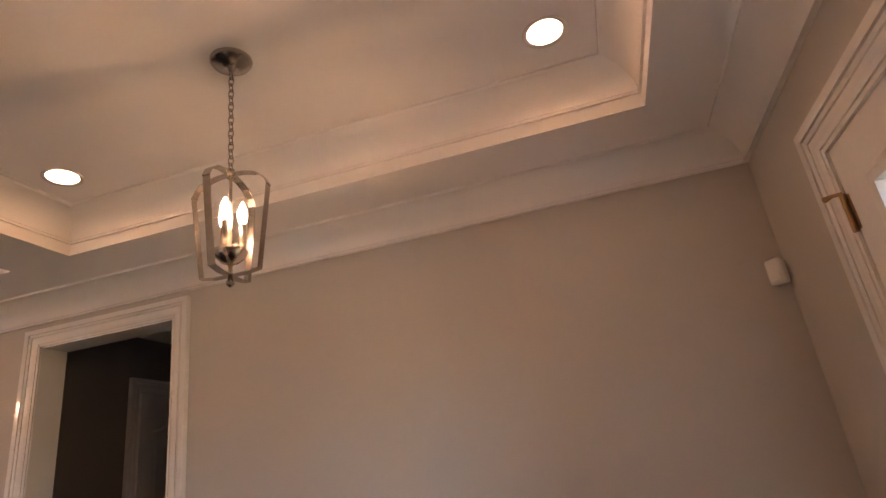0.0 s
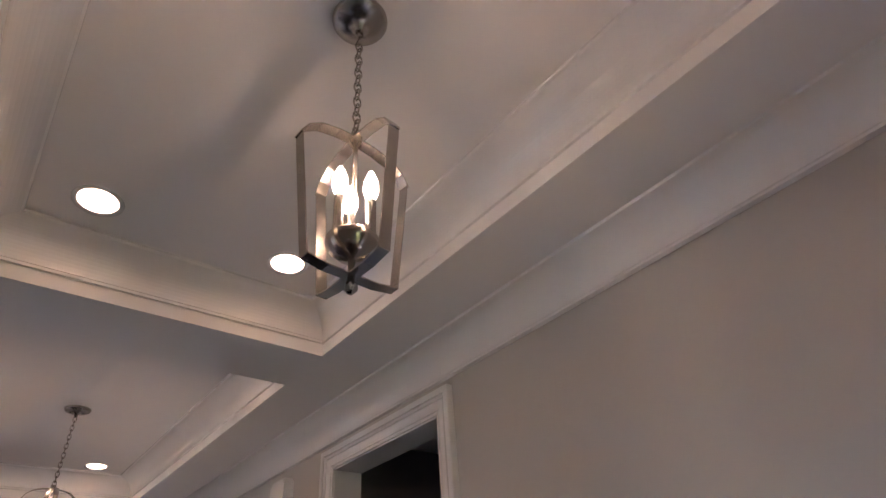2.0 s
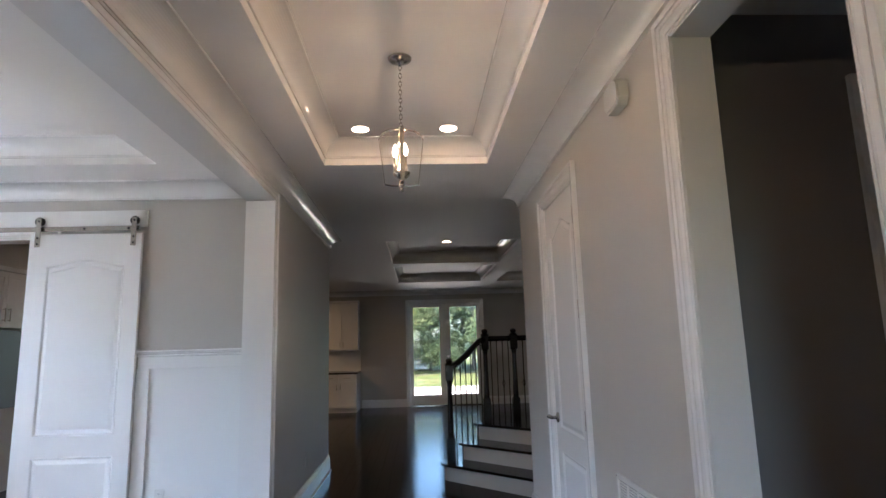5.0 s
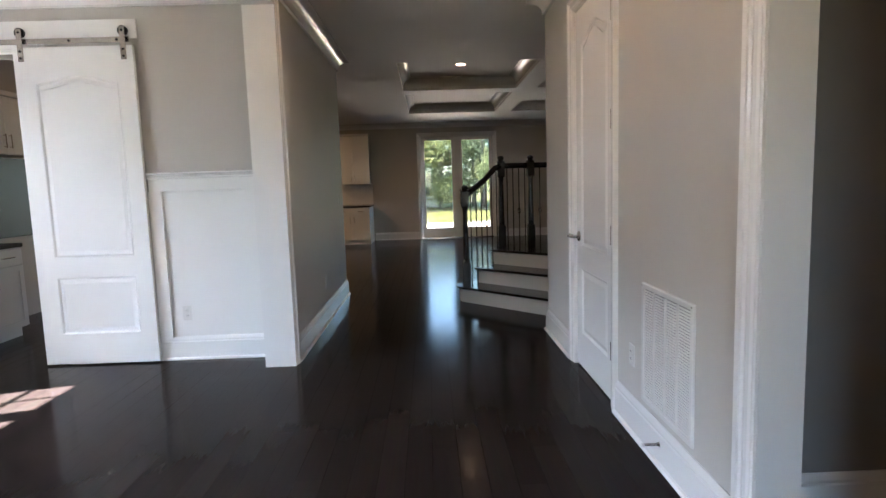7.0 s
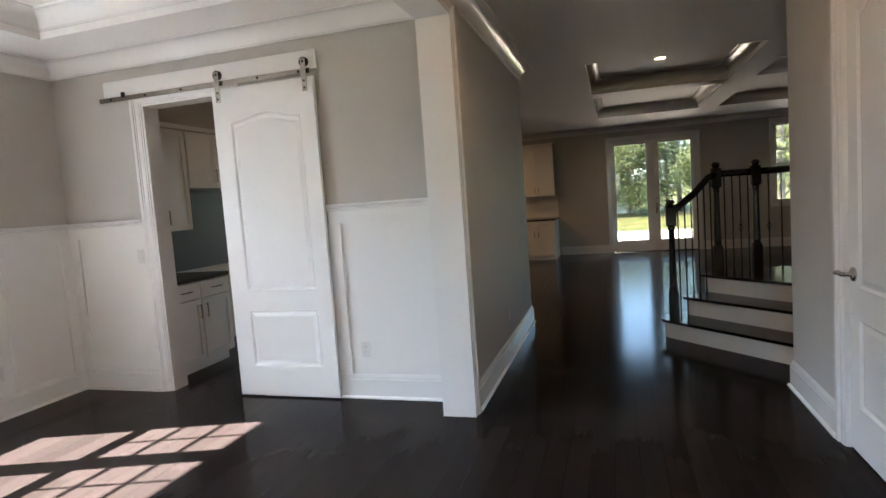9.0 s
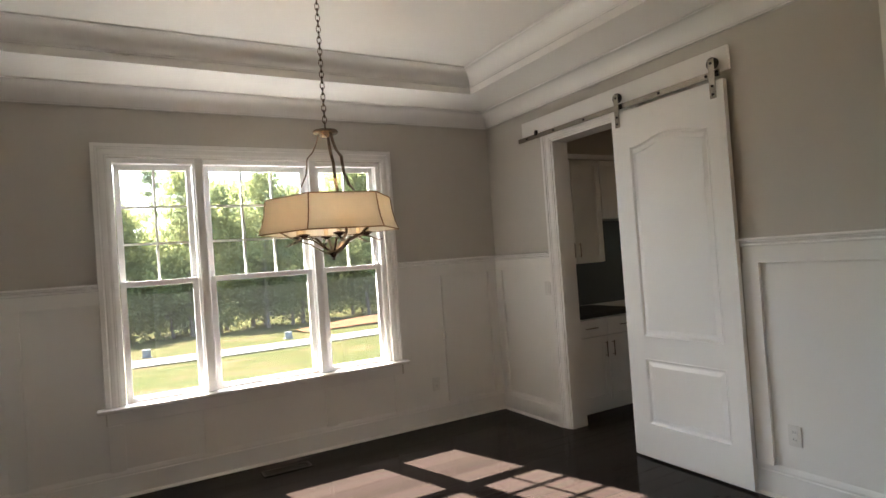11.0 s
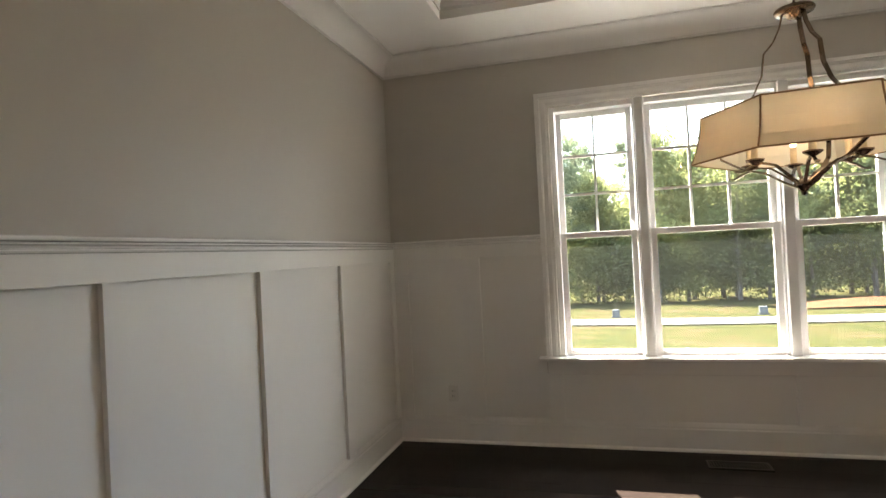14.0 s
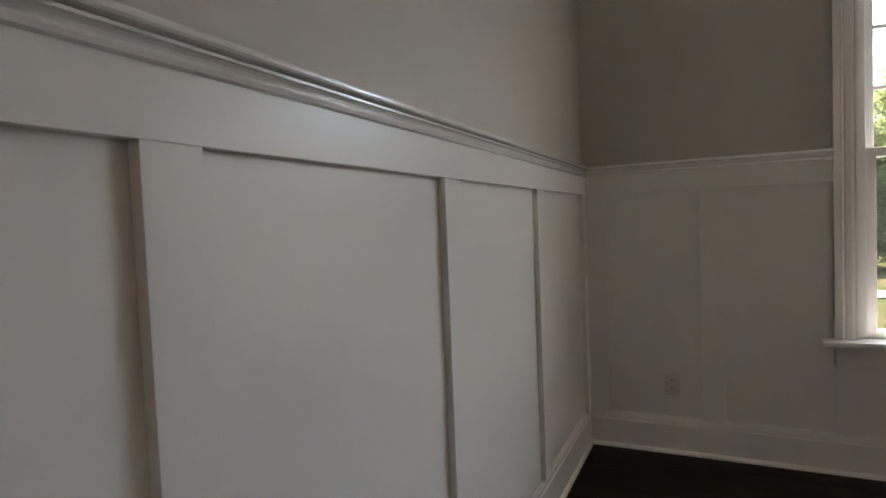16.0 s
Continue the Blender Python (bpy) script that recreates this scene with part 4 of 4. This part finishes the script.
box(-0.03, 0.03, -0.055, -0.005, -0.05, 0.05, b, 0.012)
part("housing", b, PLASTIC, se, "", True)
part("lens", box(-0.02, 0.02, -0.058, -0.054, -0.038, 0.0, None, 0.001), PLASTIC, se)

# ---- stairs ----
DIR, BACK = Vector((0.727, 0.687)), Vector((-0.687, 0.727))
FRONT = [Vector((-7.52, 1.53)), Vector((-7.66, 1.80)), Vector((-7.92, 1.995))]


def staircase():
    s = thing("staircase", (0, 0, 0), "angled stair with dark treads and white risers", "stairs")
    for i, p in enumerate(FRONT):
        z = 0.18 * i
        right = p + DIR * 2.3
        if i < 2:
            poly = [p, right, right + BACK * 0.9, p + BACK * 0.6]
            nose = [p - BACK * 0.03 - DIR * 0.03, right, right + BACK * 0.9, p + BACK * 0.6 - DIR * 0.03]
        else:
            poly = [p, right, Vector((-6.3, 5.9)), Vector((-8.3, 5.9)), Vector((-8.3, 2.22))]
            nose = [p - BACK * 0.03 - DIR * 0.03, right, Vector((-6.3, 5.9)), Vector((-8.33, 5.9)), Vector((-8.33, 2.2))]
        if i == 0:
            poly = [p - DIR * 0.03 + (BACK + DIR) * 0.16 - (BACK * math.sin(a) + DIR * math.cos(a)) * 0.16 for a in (math.pi / 12 * k for k in range(7))] + [right, right + BACK * 0.9, p + BACK * 0.7]
            q = p - BACK * 0.03 - DIR * 0.06
            nose = [q + (BACK + DIR) * 0.17 - (BACK * math.sin(a) + DIR * math.cos(a)) * 0.17 for a in (math.pi / 12 * k for k in range(7))] + [right - BACK * 0.03, right + BACK * 0.9, p + BACK * 0.6 - DIR * 0.03]
        part("riser", prism([tuple(q) for q in poly], 0.0, z + 0.152), TRIM, s, "white painted riser block")
        part("tread", prism([tuple(q) for q in nose], z + 0.1525, z + 0.18), STAIN, s, "espresso-stained tread")
    # newels
    posts = [((-7.50, 1.66), 0.18, 1.325), ((-8.0, 2.14), 0.54, 1.66), ((-8.06, 2.51), 0.54, 1.66)]
    for (x, y), z0, z1 in posts:
        b = bmesh.new()
        box(x - 0.045, x + 0.045, y - 0.045, y + 0.045, z0, z0 + 0.27, b, 0.006)
        h = z1 - z0
        lathe([(0.0, z0 + 0.27), (0.044, z0 + 0.27), (0.03, z0 + 0.30), (0.036, z0 + 0.32), (0.034, z0 + 0.34), (0.026, z1 - 0.30), (0.032, z1 - 0.285), (0.03, z1 - 0.26), (0.045, z1 - 0.25)], 14, b, (x, y, 0))
        box(x - 0.045, x + 0.045, y - 0.045, y + 0.045, z1 - 0.25, z1 - 0.075, b, 0.006)
        lathe([(0.052, z1 - 0.076), (0.056, z1 - 0.066), (0.04, z1 - 0.058), (0.03, z1 - 0.05), (0.04, z1 - 0.03), (0.036, z1 - 0.012), (0.02, z1), (0, z1)], 14, b, (x, y, 0))
        part("newel_post", b, STAIN, s, "espresso turned newel post")
    # rails
    a, c, d = [Vector((x, y, z1 - 0.12)) for (x, y), z0, z1 in posts]
    rail1 = [a, a + (c - a) * 0.18 + Vector((0, 0, -0.01)), a + (c - a) * 0.5 + Vector((0, 0, -0.01)), a + (c - a) * 0.82 + Vector((0, 0, 0.03)), c]
    part("handrail", tube(rail1, 0.032, None, 10, 1.1), STAIN, s, "espresso handrail", True)
    e = Vector((-8.1, 5.9, d.z))
    part("handrail", tube([c, d], 0.032, None, 10, 1.1), STAIN, s, "", True)
    part("handrail", tube([d, e], 0.032, None, 10, 1.1), STAIN, s, "", True)

    def baluster(x, y, z0, z1, fancy):
        b = bmesh.new()
        tube([(x, y, z0), (x, y, z1)], 0.0075, b, 6)
        if fancy:
            m = (z0 + z1) / 2 - 0.05
            for k in range(4):
                ang = k * math.pi / 2
                pts = [(x + 0.02 * math.sin(math.pi * t) * math.cos(ang + 3 * t), y + 0.02 * math.sin(math.pi * t) * math.sin(ang + 3 * t), m - 0.05 + 0.1 * t) for t in (0, 0.25, 0.5, 0.75, 1)]
                tube(pts, 0.0035, b, 5)
        else:
            lathe([(0.0075, z0 + 0.01), (0.013, z0 + 0.012), (0.012, z0 + 0.03), (0.0075, z0 + 0.034)], 8, b, (x, y, 0))
        part("baluster", b, IRON, s, "black iron baluster")

    for k in range(1, 7):
        f = k / 7
        p = a + (c - a) * f
        z0 = 0.18 if f < 0.36 else (0.36 if f < 0.74 else 0.54)
        baluster(p.x, p.y, z0, p.z - 0.02, k == 2)
    for k in range(1, 5):
        p = c + (d - c) * (k / 5)
        baluster(p.x, p.y, 0.54, p.z, k == 3)
    for k in range(1, 30):
        p = d + (e - d) * (k / 30)
        baluster(p.x, p.y, 0.54, p.z, k % 3 == 1)


staircase()

# ---- pantry and kitchen cabinets ----


def pull(parent, x, y, z, length, upright=True):
    e = Vector((0, 0, length / 2)) if upright else Vector((length / 2, 0, 0))
    c = Vector((x, y, z))
    b = tube([c - e, c + e], 0.005, None, 8)
    for sgn in (-0.8, 0.8):
        tube([c + e * sgn, c + e * sgn + Vector((0, -0.028, 0))], 0.004, b, 6)
    part("pull", b, NICKEL, parent, "brushed nickel bar pull")


def shaker(x0, x1, z0, z1, y, parent):
    """A framed cabinet front that looks towards +y."""
    tall = z1 - z0 > 0.25
    d = part("door" if tall else "drawer_front", box(x0, x1, y, y + (0.012 if tall else 0.02), z0, z1), DOORW, parent)
    if tall:
        fr = sweep([(x0, z0), (x1, z0), (x1, z1), (x0, z1)], [(0, 0.0118), (0, 0.02), (0.055, 0.02), (0.055, 0.0118)], True)
        for v in fr.verts:
            v.co = (v.co.x, y + v.co.z, v.co.y)
        part("frame", fr, DOORW, d)
    return d


def base_cabinet(m, w, drawers):
    c = thing("base_cabinet", m, "white shaker base cabinet with drawers over doors", "cabinet", "pantry cabinets")
    part("body", box(0, w, -0.58, 0, 0.1, 0.87), DOORW, c)
    part("toe_kick", box(0, w, -0.58, -0.06, 0, 0.1), DOORW, c)
    n = drawers
    for i in range(n):
        a, b = w * i / n + 0.004, w * (i + 1) / n - 0.004
        d = shaker(a, b, 0.71, 0.86, 0.0005, c)
        pull(d, (a + b) / 2, 0.048, 0.785, 0.14, False)
        d = shaker(a, b, 0.11, 0.70, 0.0005, c)
        pull(d, b - 0.04 if i % 2 == 0 else a + 0.04, 0.048, 0.58, 0.14)
    return c


def wall_cabinet(m, w, n, h=1.05):
    c = thing("wall_cabinet", m, "white shaker wall cabinet with crown top", "cabinet", "pantry cabinets")
    part("body", box(0, w, -0.32, 0, 0, h), DOORW, c)
    part("cornice", box(-0.01, w + 0.01, -0.32, 0.05, h, h + 0.05, None, 0.01), DOORW, c)
    for i in range(n):
        a, b = w * i / n + 0.003, w * (i + 1) / n - 0.003
        d = shaker(a, b, 0.005, h - 0.005, 0.0005, c)
        pull(d, b - 0.035 if i % 2 == 0 else a + 0.035, 0.048, 0.13, 0.14)
    return c


base_cabinet(pose(-6.62, -2.72, 0), 0.84, 2)
tagged(link("countertop", box(-6.63, -5.76, -3.36, -2.69, 0.872, 0.91, None, 0.004), COUNTER), "dark polished stone countertop on pantry cabinets", "countertop")
wall_cabinet(pose(-6.50, -2.98, 1.36), 0.74, 2, 1.0)
wall_cabinet(pose(-7.40, -2.98, 1.78), 0.89, 2, 0.58)
setting("wall_pantry_back", box(-8.25, -5.74, -3.50, -3.365, 0, 3.1), WALL, "greige pantry wall behind cabinets", "wall")
setting("backsplash", box(-8.2, -5.745, -3.362, -3.352, 0.912, 1.78), TILE, "dark slate pantry backsplash", "backsplash")


def kitchen_unit():
    """Cabinet run on the far wall, which looks towards +x."""
    m = pose(-14.45, -0.13, 0, 0, 0, -90)
    c = base_cabinet(m, 0.82, 2)
    c["label"] = "white kitchen base cabinet with a dark countertop"
    c["category"] = "cabinet"
    c["group"] = "kitchen cabinets"
    part("filler", box(0, 0.82, -0.94, -0.582, 0, 0.87), DOORW, c)
    tagged(link("countertop", box(-15.39, -14.42, -0.97, -0.11, 0.872, 0.91, None, 0.004), COUNTER), "dark stone kitchen countertop", "countertop")
    u = wall_cabinet(pose(-15.05, -0.15, 1.42, 0, 0, -90), 0.8, 2, 1.15)
    u["label"] = "white kitchen wall cabinet with two doors"
    u["group"] = "kitchen cabinets"
    setting("backsplash", box(-15.395, -15.385, -2.0, -0.12, 0.912, 1.42), TRIM, "white tiled kitchen backsplash", "backsplash")


kitchen_unit()

# ---- outdoors ----


def land(x, y):
    d = max(0.0, min(60.0, -y - 2.0))
    return -0.62 - 0.0655 * d + 0.06 * math.sin(x * 0.21) * math.sin(y * 0.17) * min(1.0, d / 10)


def sheet(x0, x1, y0, y1, nx, ny, lift=0.0, mound=None):
    bm = bmesh.new()
    g = [[bm.verts.new((x0 + (x1 - x0) * i / nx, y0 + (y1 - y0) * j / ny, 0)) for j in range(ny + 1)] for i in range(nx + 1)]
    for row in g:
        for v in row:
            v.co.z = land(v.co.x, v.co.y) + lift
            if mound:
                v.co.z += mound(v.co.x, v.co.y)
    for i in range(nx):
        for j in range(ny):
            bm.faces.new((g[i][j], g[i + 1][j], g[i + 1][j + 1], g[i][j + 1]))
    return bm


def ground():
    bm = sheet(-120, 100, -110, 90, 110, 100)
    out = [(-2500, -2500), (2500, -2500), (2500, 2500), (-2500, 2500)]
    lo = [bm.verts.new((x, y, -6.5)) for x, y in out]
    bm.faces.new(lo)
    return bm


setting("ground", ground(), GRASS, "patchy green lawn with bare clay spots", "ground")
setting("road", sheet(-130, 110, -31.2, -26.6, 60, 3, 0.06), ROADM, "pale concrete street along the lawn", "road")
setting("bare_earth", sheet(-24, 14, -10.2, -3.72, 40, 8, 0.04), EARTH, "pale bare earth beside the house", "ground")
setting("yard_earth", sheet(-30, -16, -12, 16, 14, 28, 0.05), EARTH, "pale bare earth in the back yard", "ground")
setting("bank", sheet(-29, -13.2, -43, -38, 20, 10, 0.03, lambda x, y: 0.6 * math.exp(-((x + 19) / 5) ** 2 - ((y + 40.5) / 2) ** 2)), CLAY, "bare red clay bank below the trees", "ground")


def utility_box(x, y):
    u = thing("utility_box", (x, y, land(x, y)), "small grey utility pedestal on the grass", "utility box", "utility boxes")
    part("base", box(-0.26, 0.26, -0.22, 0.22, 0, 0.06), ROADM, u)
    part("cabinet", box(-0.2, 0.2, -0.16, 0.16, 0.06, 0.45, None, 0.03), VOID, u)


utility_box(-3.3, -33.5)
utility_box(-11.0, -34.0)


def crown_leaves(bm, rng, centre, radii, n, size):
    for _ in range(n):
        d = Vector((rng.gauss(0, 0.55), rng.gauss(0, 0.55), rng.gauss(0, 0.55)))
        p = Vector((centre[0] + d.x * radii[0], centre[1] + d.y * radii[1], centre[2] + d.z * radii[2]))
        u = Vector((rng.gauss(0, 1), rng.gauss(0, 1), rng.gauss(0, 1))).normalized()
        v = u.cross(Vector((rng.gauss(0, 1), rng.gauss(0, 1), rng.gauss(0, 1)))).normalized()
        s = size * (0.5 + rng.random())
        vs = [bm.verts.new(p + u * s * a + v * s * b) for a, b in ((-0.5, -0.3), (0.5, -0.2), (0.1, 0.45))]
        bm.faces.new(vs)


def tree(seed, height, spread, leaf, pine=False):
    rng = random.Random(seed)
    t = thing("tree", (0, 0, 0), "tall pine tree at the wood's edge" if pine else "leafy deciduous tree at the wood's edge", "tree", "wood edge trees")
    b = bmesh.new()
    lean = rng.uniform(-0.4, 0.4)
    axis = [(lean * (k / 6) ** 2, 0.1 * math.sin(k), height * 0.92 * k / 6) for k in range(7)]
    tube(axis, [0.2 * (1 - 0.14 * k) for k in range(7)], b, 7)
    leaves = bmesh.new()
    n = 16 if pine else 24
    for k in range(n):
        f = (0.3 if pine else 0.1) + (0.68 if pine else 0.88) * k / n
        a = rng.uniform(0, 6.28)
        reach = spread * ((1.15 - f) * 1.2 if pine else math.sin(math.pi * min(1, 0.25 + f * 0.75)) * rng.uniform(0.5, 1.0))
        z = height * f
        end = Vector((math.cos(a) * reach + lean * f * f, math.sin(a) * reach, z + (0.1 if pine else 0.8)))
        tube([(lean * f * f, 0, z - 0.5), tuple(end)], [0.06, 0.02], b, 5)
        r = rng.uniform(0.7, 1.25) * (1.1 if pine else 1.5)
        crown_leaves(leaves, rng, end, (r, r, r * (0.4 if pine else 0.8)), 260 if pine else 380, 0.22 if pine else 0.27)
    crown_leaves(leaves, rng, (lean, 0, height * 0.93), (0.8, 0.8, 1.1), 260, 0.25)
    part("trunk", b, BARK, t)
    part("crown", leaves, leaf, t)
    return t


protos = [tree(1, 12, 3.0, LEAF_A), tree(2, 14, 2.6, LEAF_A), tree(3, 10, 2.8, LEAF_C), tree(4, 17, 2.0, LEAF_B, True), tree(5, 8, 2.6, LEAF_A), tree(6, 15, 1.9, LEAF_B, True)]
rng = random.Random(11)
places = []
x = -72.0
while x < 46:
    for row in (-60.0, -64.5, -96.0):
        places.append((x + rng.uniform(-1.2, 1.2), row + rng.uniform(-1.5, 1.5)))
    x += 2.9
for k in range(15):
    places.append((-42 - rng.random() * 13, -14 + k * 2.3 + rng.uniform(-1, 1)))
for i, (x, y) in enumerate(places):
    m = pose(x, y, land(x, y) - 0.1, 0, 0, rng.uniform(0, 360))
    k = rng.choices(range(6), (4, 4, 2, 2, 4, 2))[0]
    sc = rng.uniform(0.92, 1.32) * (1.3 if y < -70 else 1.0 if y < -40 else 0.8)
    if i < 6:
        protos[i].matrix_world = m @ Matrix.Scale(1.15, 4)
    else:
        o = copy_thing(protos[k], m)
        o.scale = (sc, sc, sc)
bm = bmesh.new()
rng = random.Random(3)
for k in range(480):
    x = -80 + 134 * rng.random()
    y = -58.5 - rng.random() * 7 if k % 3 else -94 - rng.random() * 6
    crown_leaves(bm, rng, (x, y, land(x, y) + rng.random() ** 1.3 * (6.5 if k % 3 else 11.0) + 0.3), (1.9, 1.4, 1.7), 120, 0.34)
tagged(link("undergrowth", bm, LEAF_A), "dark green undergrowth between the trunks", "undergrowth", "", "stuff")
hs = thing("neighbour_house", (-58, -1.0, -0.7), "pale two-storey house beyond the yard trees", "house")
part("wall", box(-5, 5, -3.6, 3.6, 0, 5.6), SIDING, hs)
b = prism([(-4.0, 5.6), (4.0, 5.6), (0, 7.6)], -5.4, 5.4)
b.transform(Matrix(((0, 0, 1, 0), (1, 0, 0, 0), (0, 1, 0, 0), (0, 0, 0, 1))))
part("roof", b, ROOFM, hs)
for y in (-2.2, 0, 2.2):
    for z in (1.0, 3.6):
        w = part("window", box(4.98, 5.06, y - 0.5, y + 0.5, z, z + 1.4), VINYL, hs)
        part("pane", box(5.06, 5.08, y - 0.42, y + 0.42, z + 0.08, z + 1.32), STEEL, w)

# ---- floor boards ----
sub = box(-15.4, 0.95, -0.65, 2.4, -0.02, -0.006)
box(-15.4, -0.98, YS, -0.65, -0.02, -0.006, sub)
box(-15.4, -1.05, 2.4, 6.0, -0.02, -0.006, sub)
floor = setting("floor", sub, STAIN, "dark espresso hardwood floor of narrow boards", "floor")


def board(x0, x1, y0, y1, bm, tip=0.0):
    e = 0.0005
    lo = [bm.verts.new(v) for v in ((x0, y0, -0.006), (x1, y0, -0.006), (x1, y1, -0.006), (x0, y1, -0.006))]
    md = [bm.verts.new(v) for v in ((x0, y0, -0.0015), (x1, y0, -0.0015), (x1, y1, -0.0015), (x0, y1, -0.0015))]
    f = 0.0002
    hi = [bm.verts.new(v) for v in ((x0 + f, y0 + e, -tip), (x1 - f, y0 + e, -tip), (x1 - f, y1 - e, tip), (x0 + f, y1 - e, tip))]
    bm.faces.new(hi)
    for a, b in ((lo, md), (md, hi)):
        for i in range(4):
            bm.faces.new((a[i], a[(i + 1) % 4], b[(i + 1) % 4], b[i]))


rest = bmesh.new()
tips = random.Random(8)
shared = {}
for x0, x1, y0, y1 in PLANKS:
    x1 = min(x1, -0.98) if y0 < -0.65 else min(x1, -1.05) if y1 > 2.4 else x1
    if x1 - x0 < 0.02 or y1 - y0 < 0.02 or (x0 > -8.3 and y0 < -3.55) or (x0 > -1.0 and y1 < -0.65) or (x0 > -1.2 and y0 > 2.4):
        continue
    near = x1 > -6.2 and ((y1 > 0.1 and y0 < 2.4) or (y0 > -3.6 and x0 > -5.9 and y1 < 0.2 and x1 < 0)) and x0 > -8.2
    if near:
        key = (round(x1 - x0, 3), round(y1 - y0, 3))
        if key not in shared:
            b = bmesh.new()
            board(0, key[0], 0, key[1] - 0.0004, b)
            me = bpy.data.meshes.new("floor_board")
            b.to_mesh(me)
            b.free()
            me.materials.append(WOOD)
            shared[key] = me
        o = new("floor_board", shared[key])
        o.parent = floor
        o.location = (x0, y0, 0)
        o.rotation_euler = (tips.uniform(-0.005, 0.005), 0, 0)
    else:
        board(x0, x1, y0, y1 - 0.0004, rest, tips.uniform(-0.0004, 0.0004))
o = part("far_boards", rest, WOOD, floor)
tagged(o, kind="stuff")
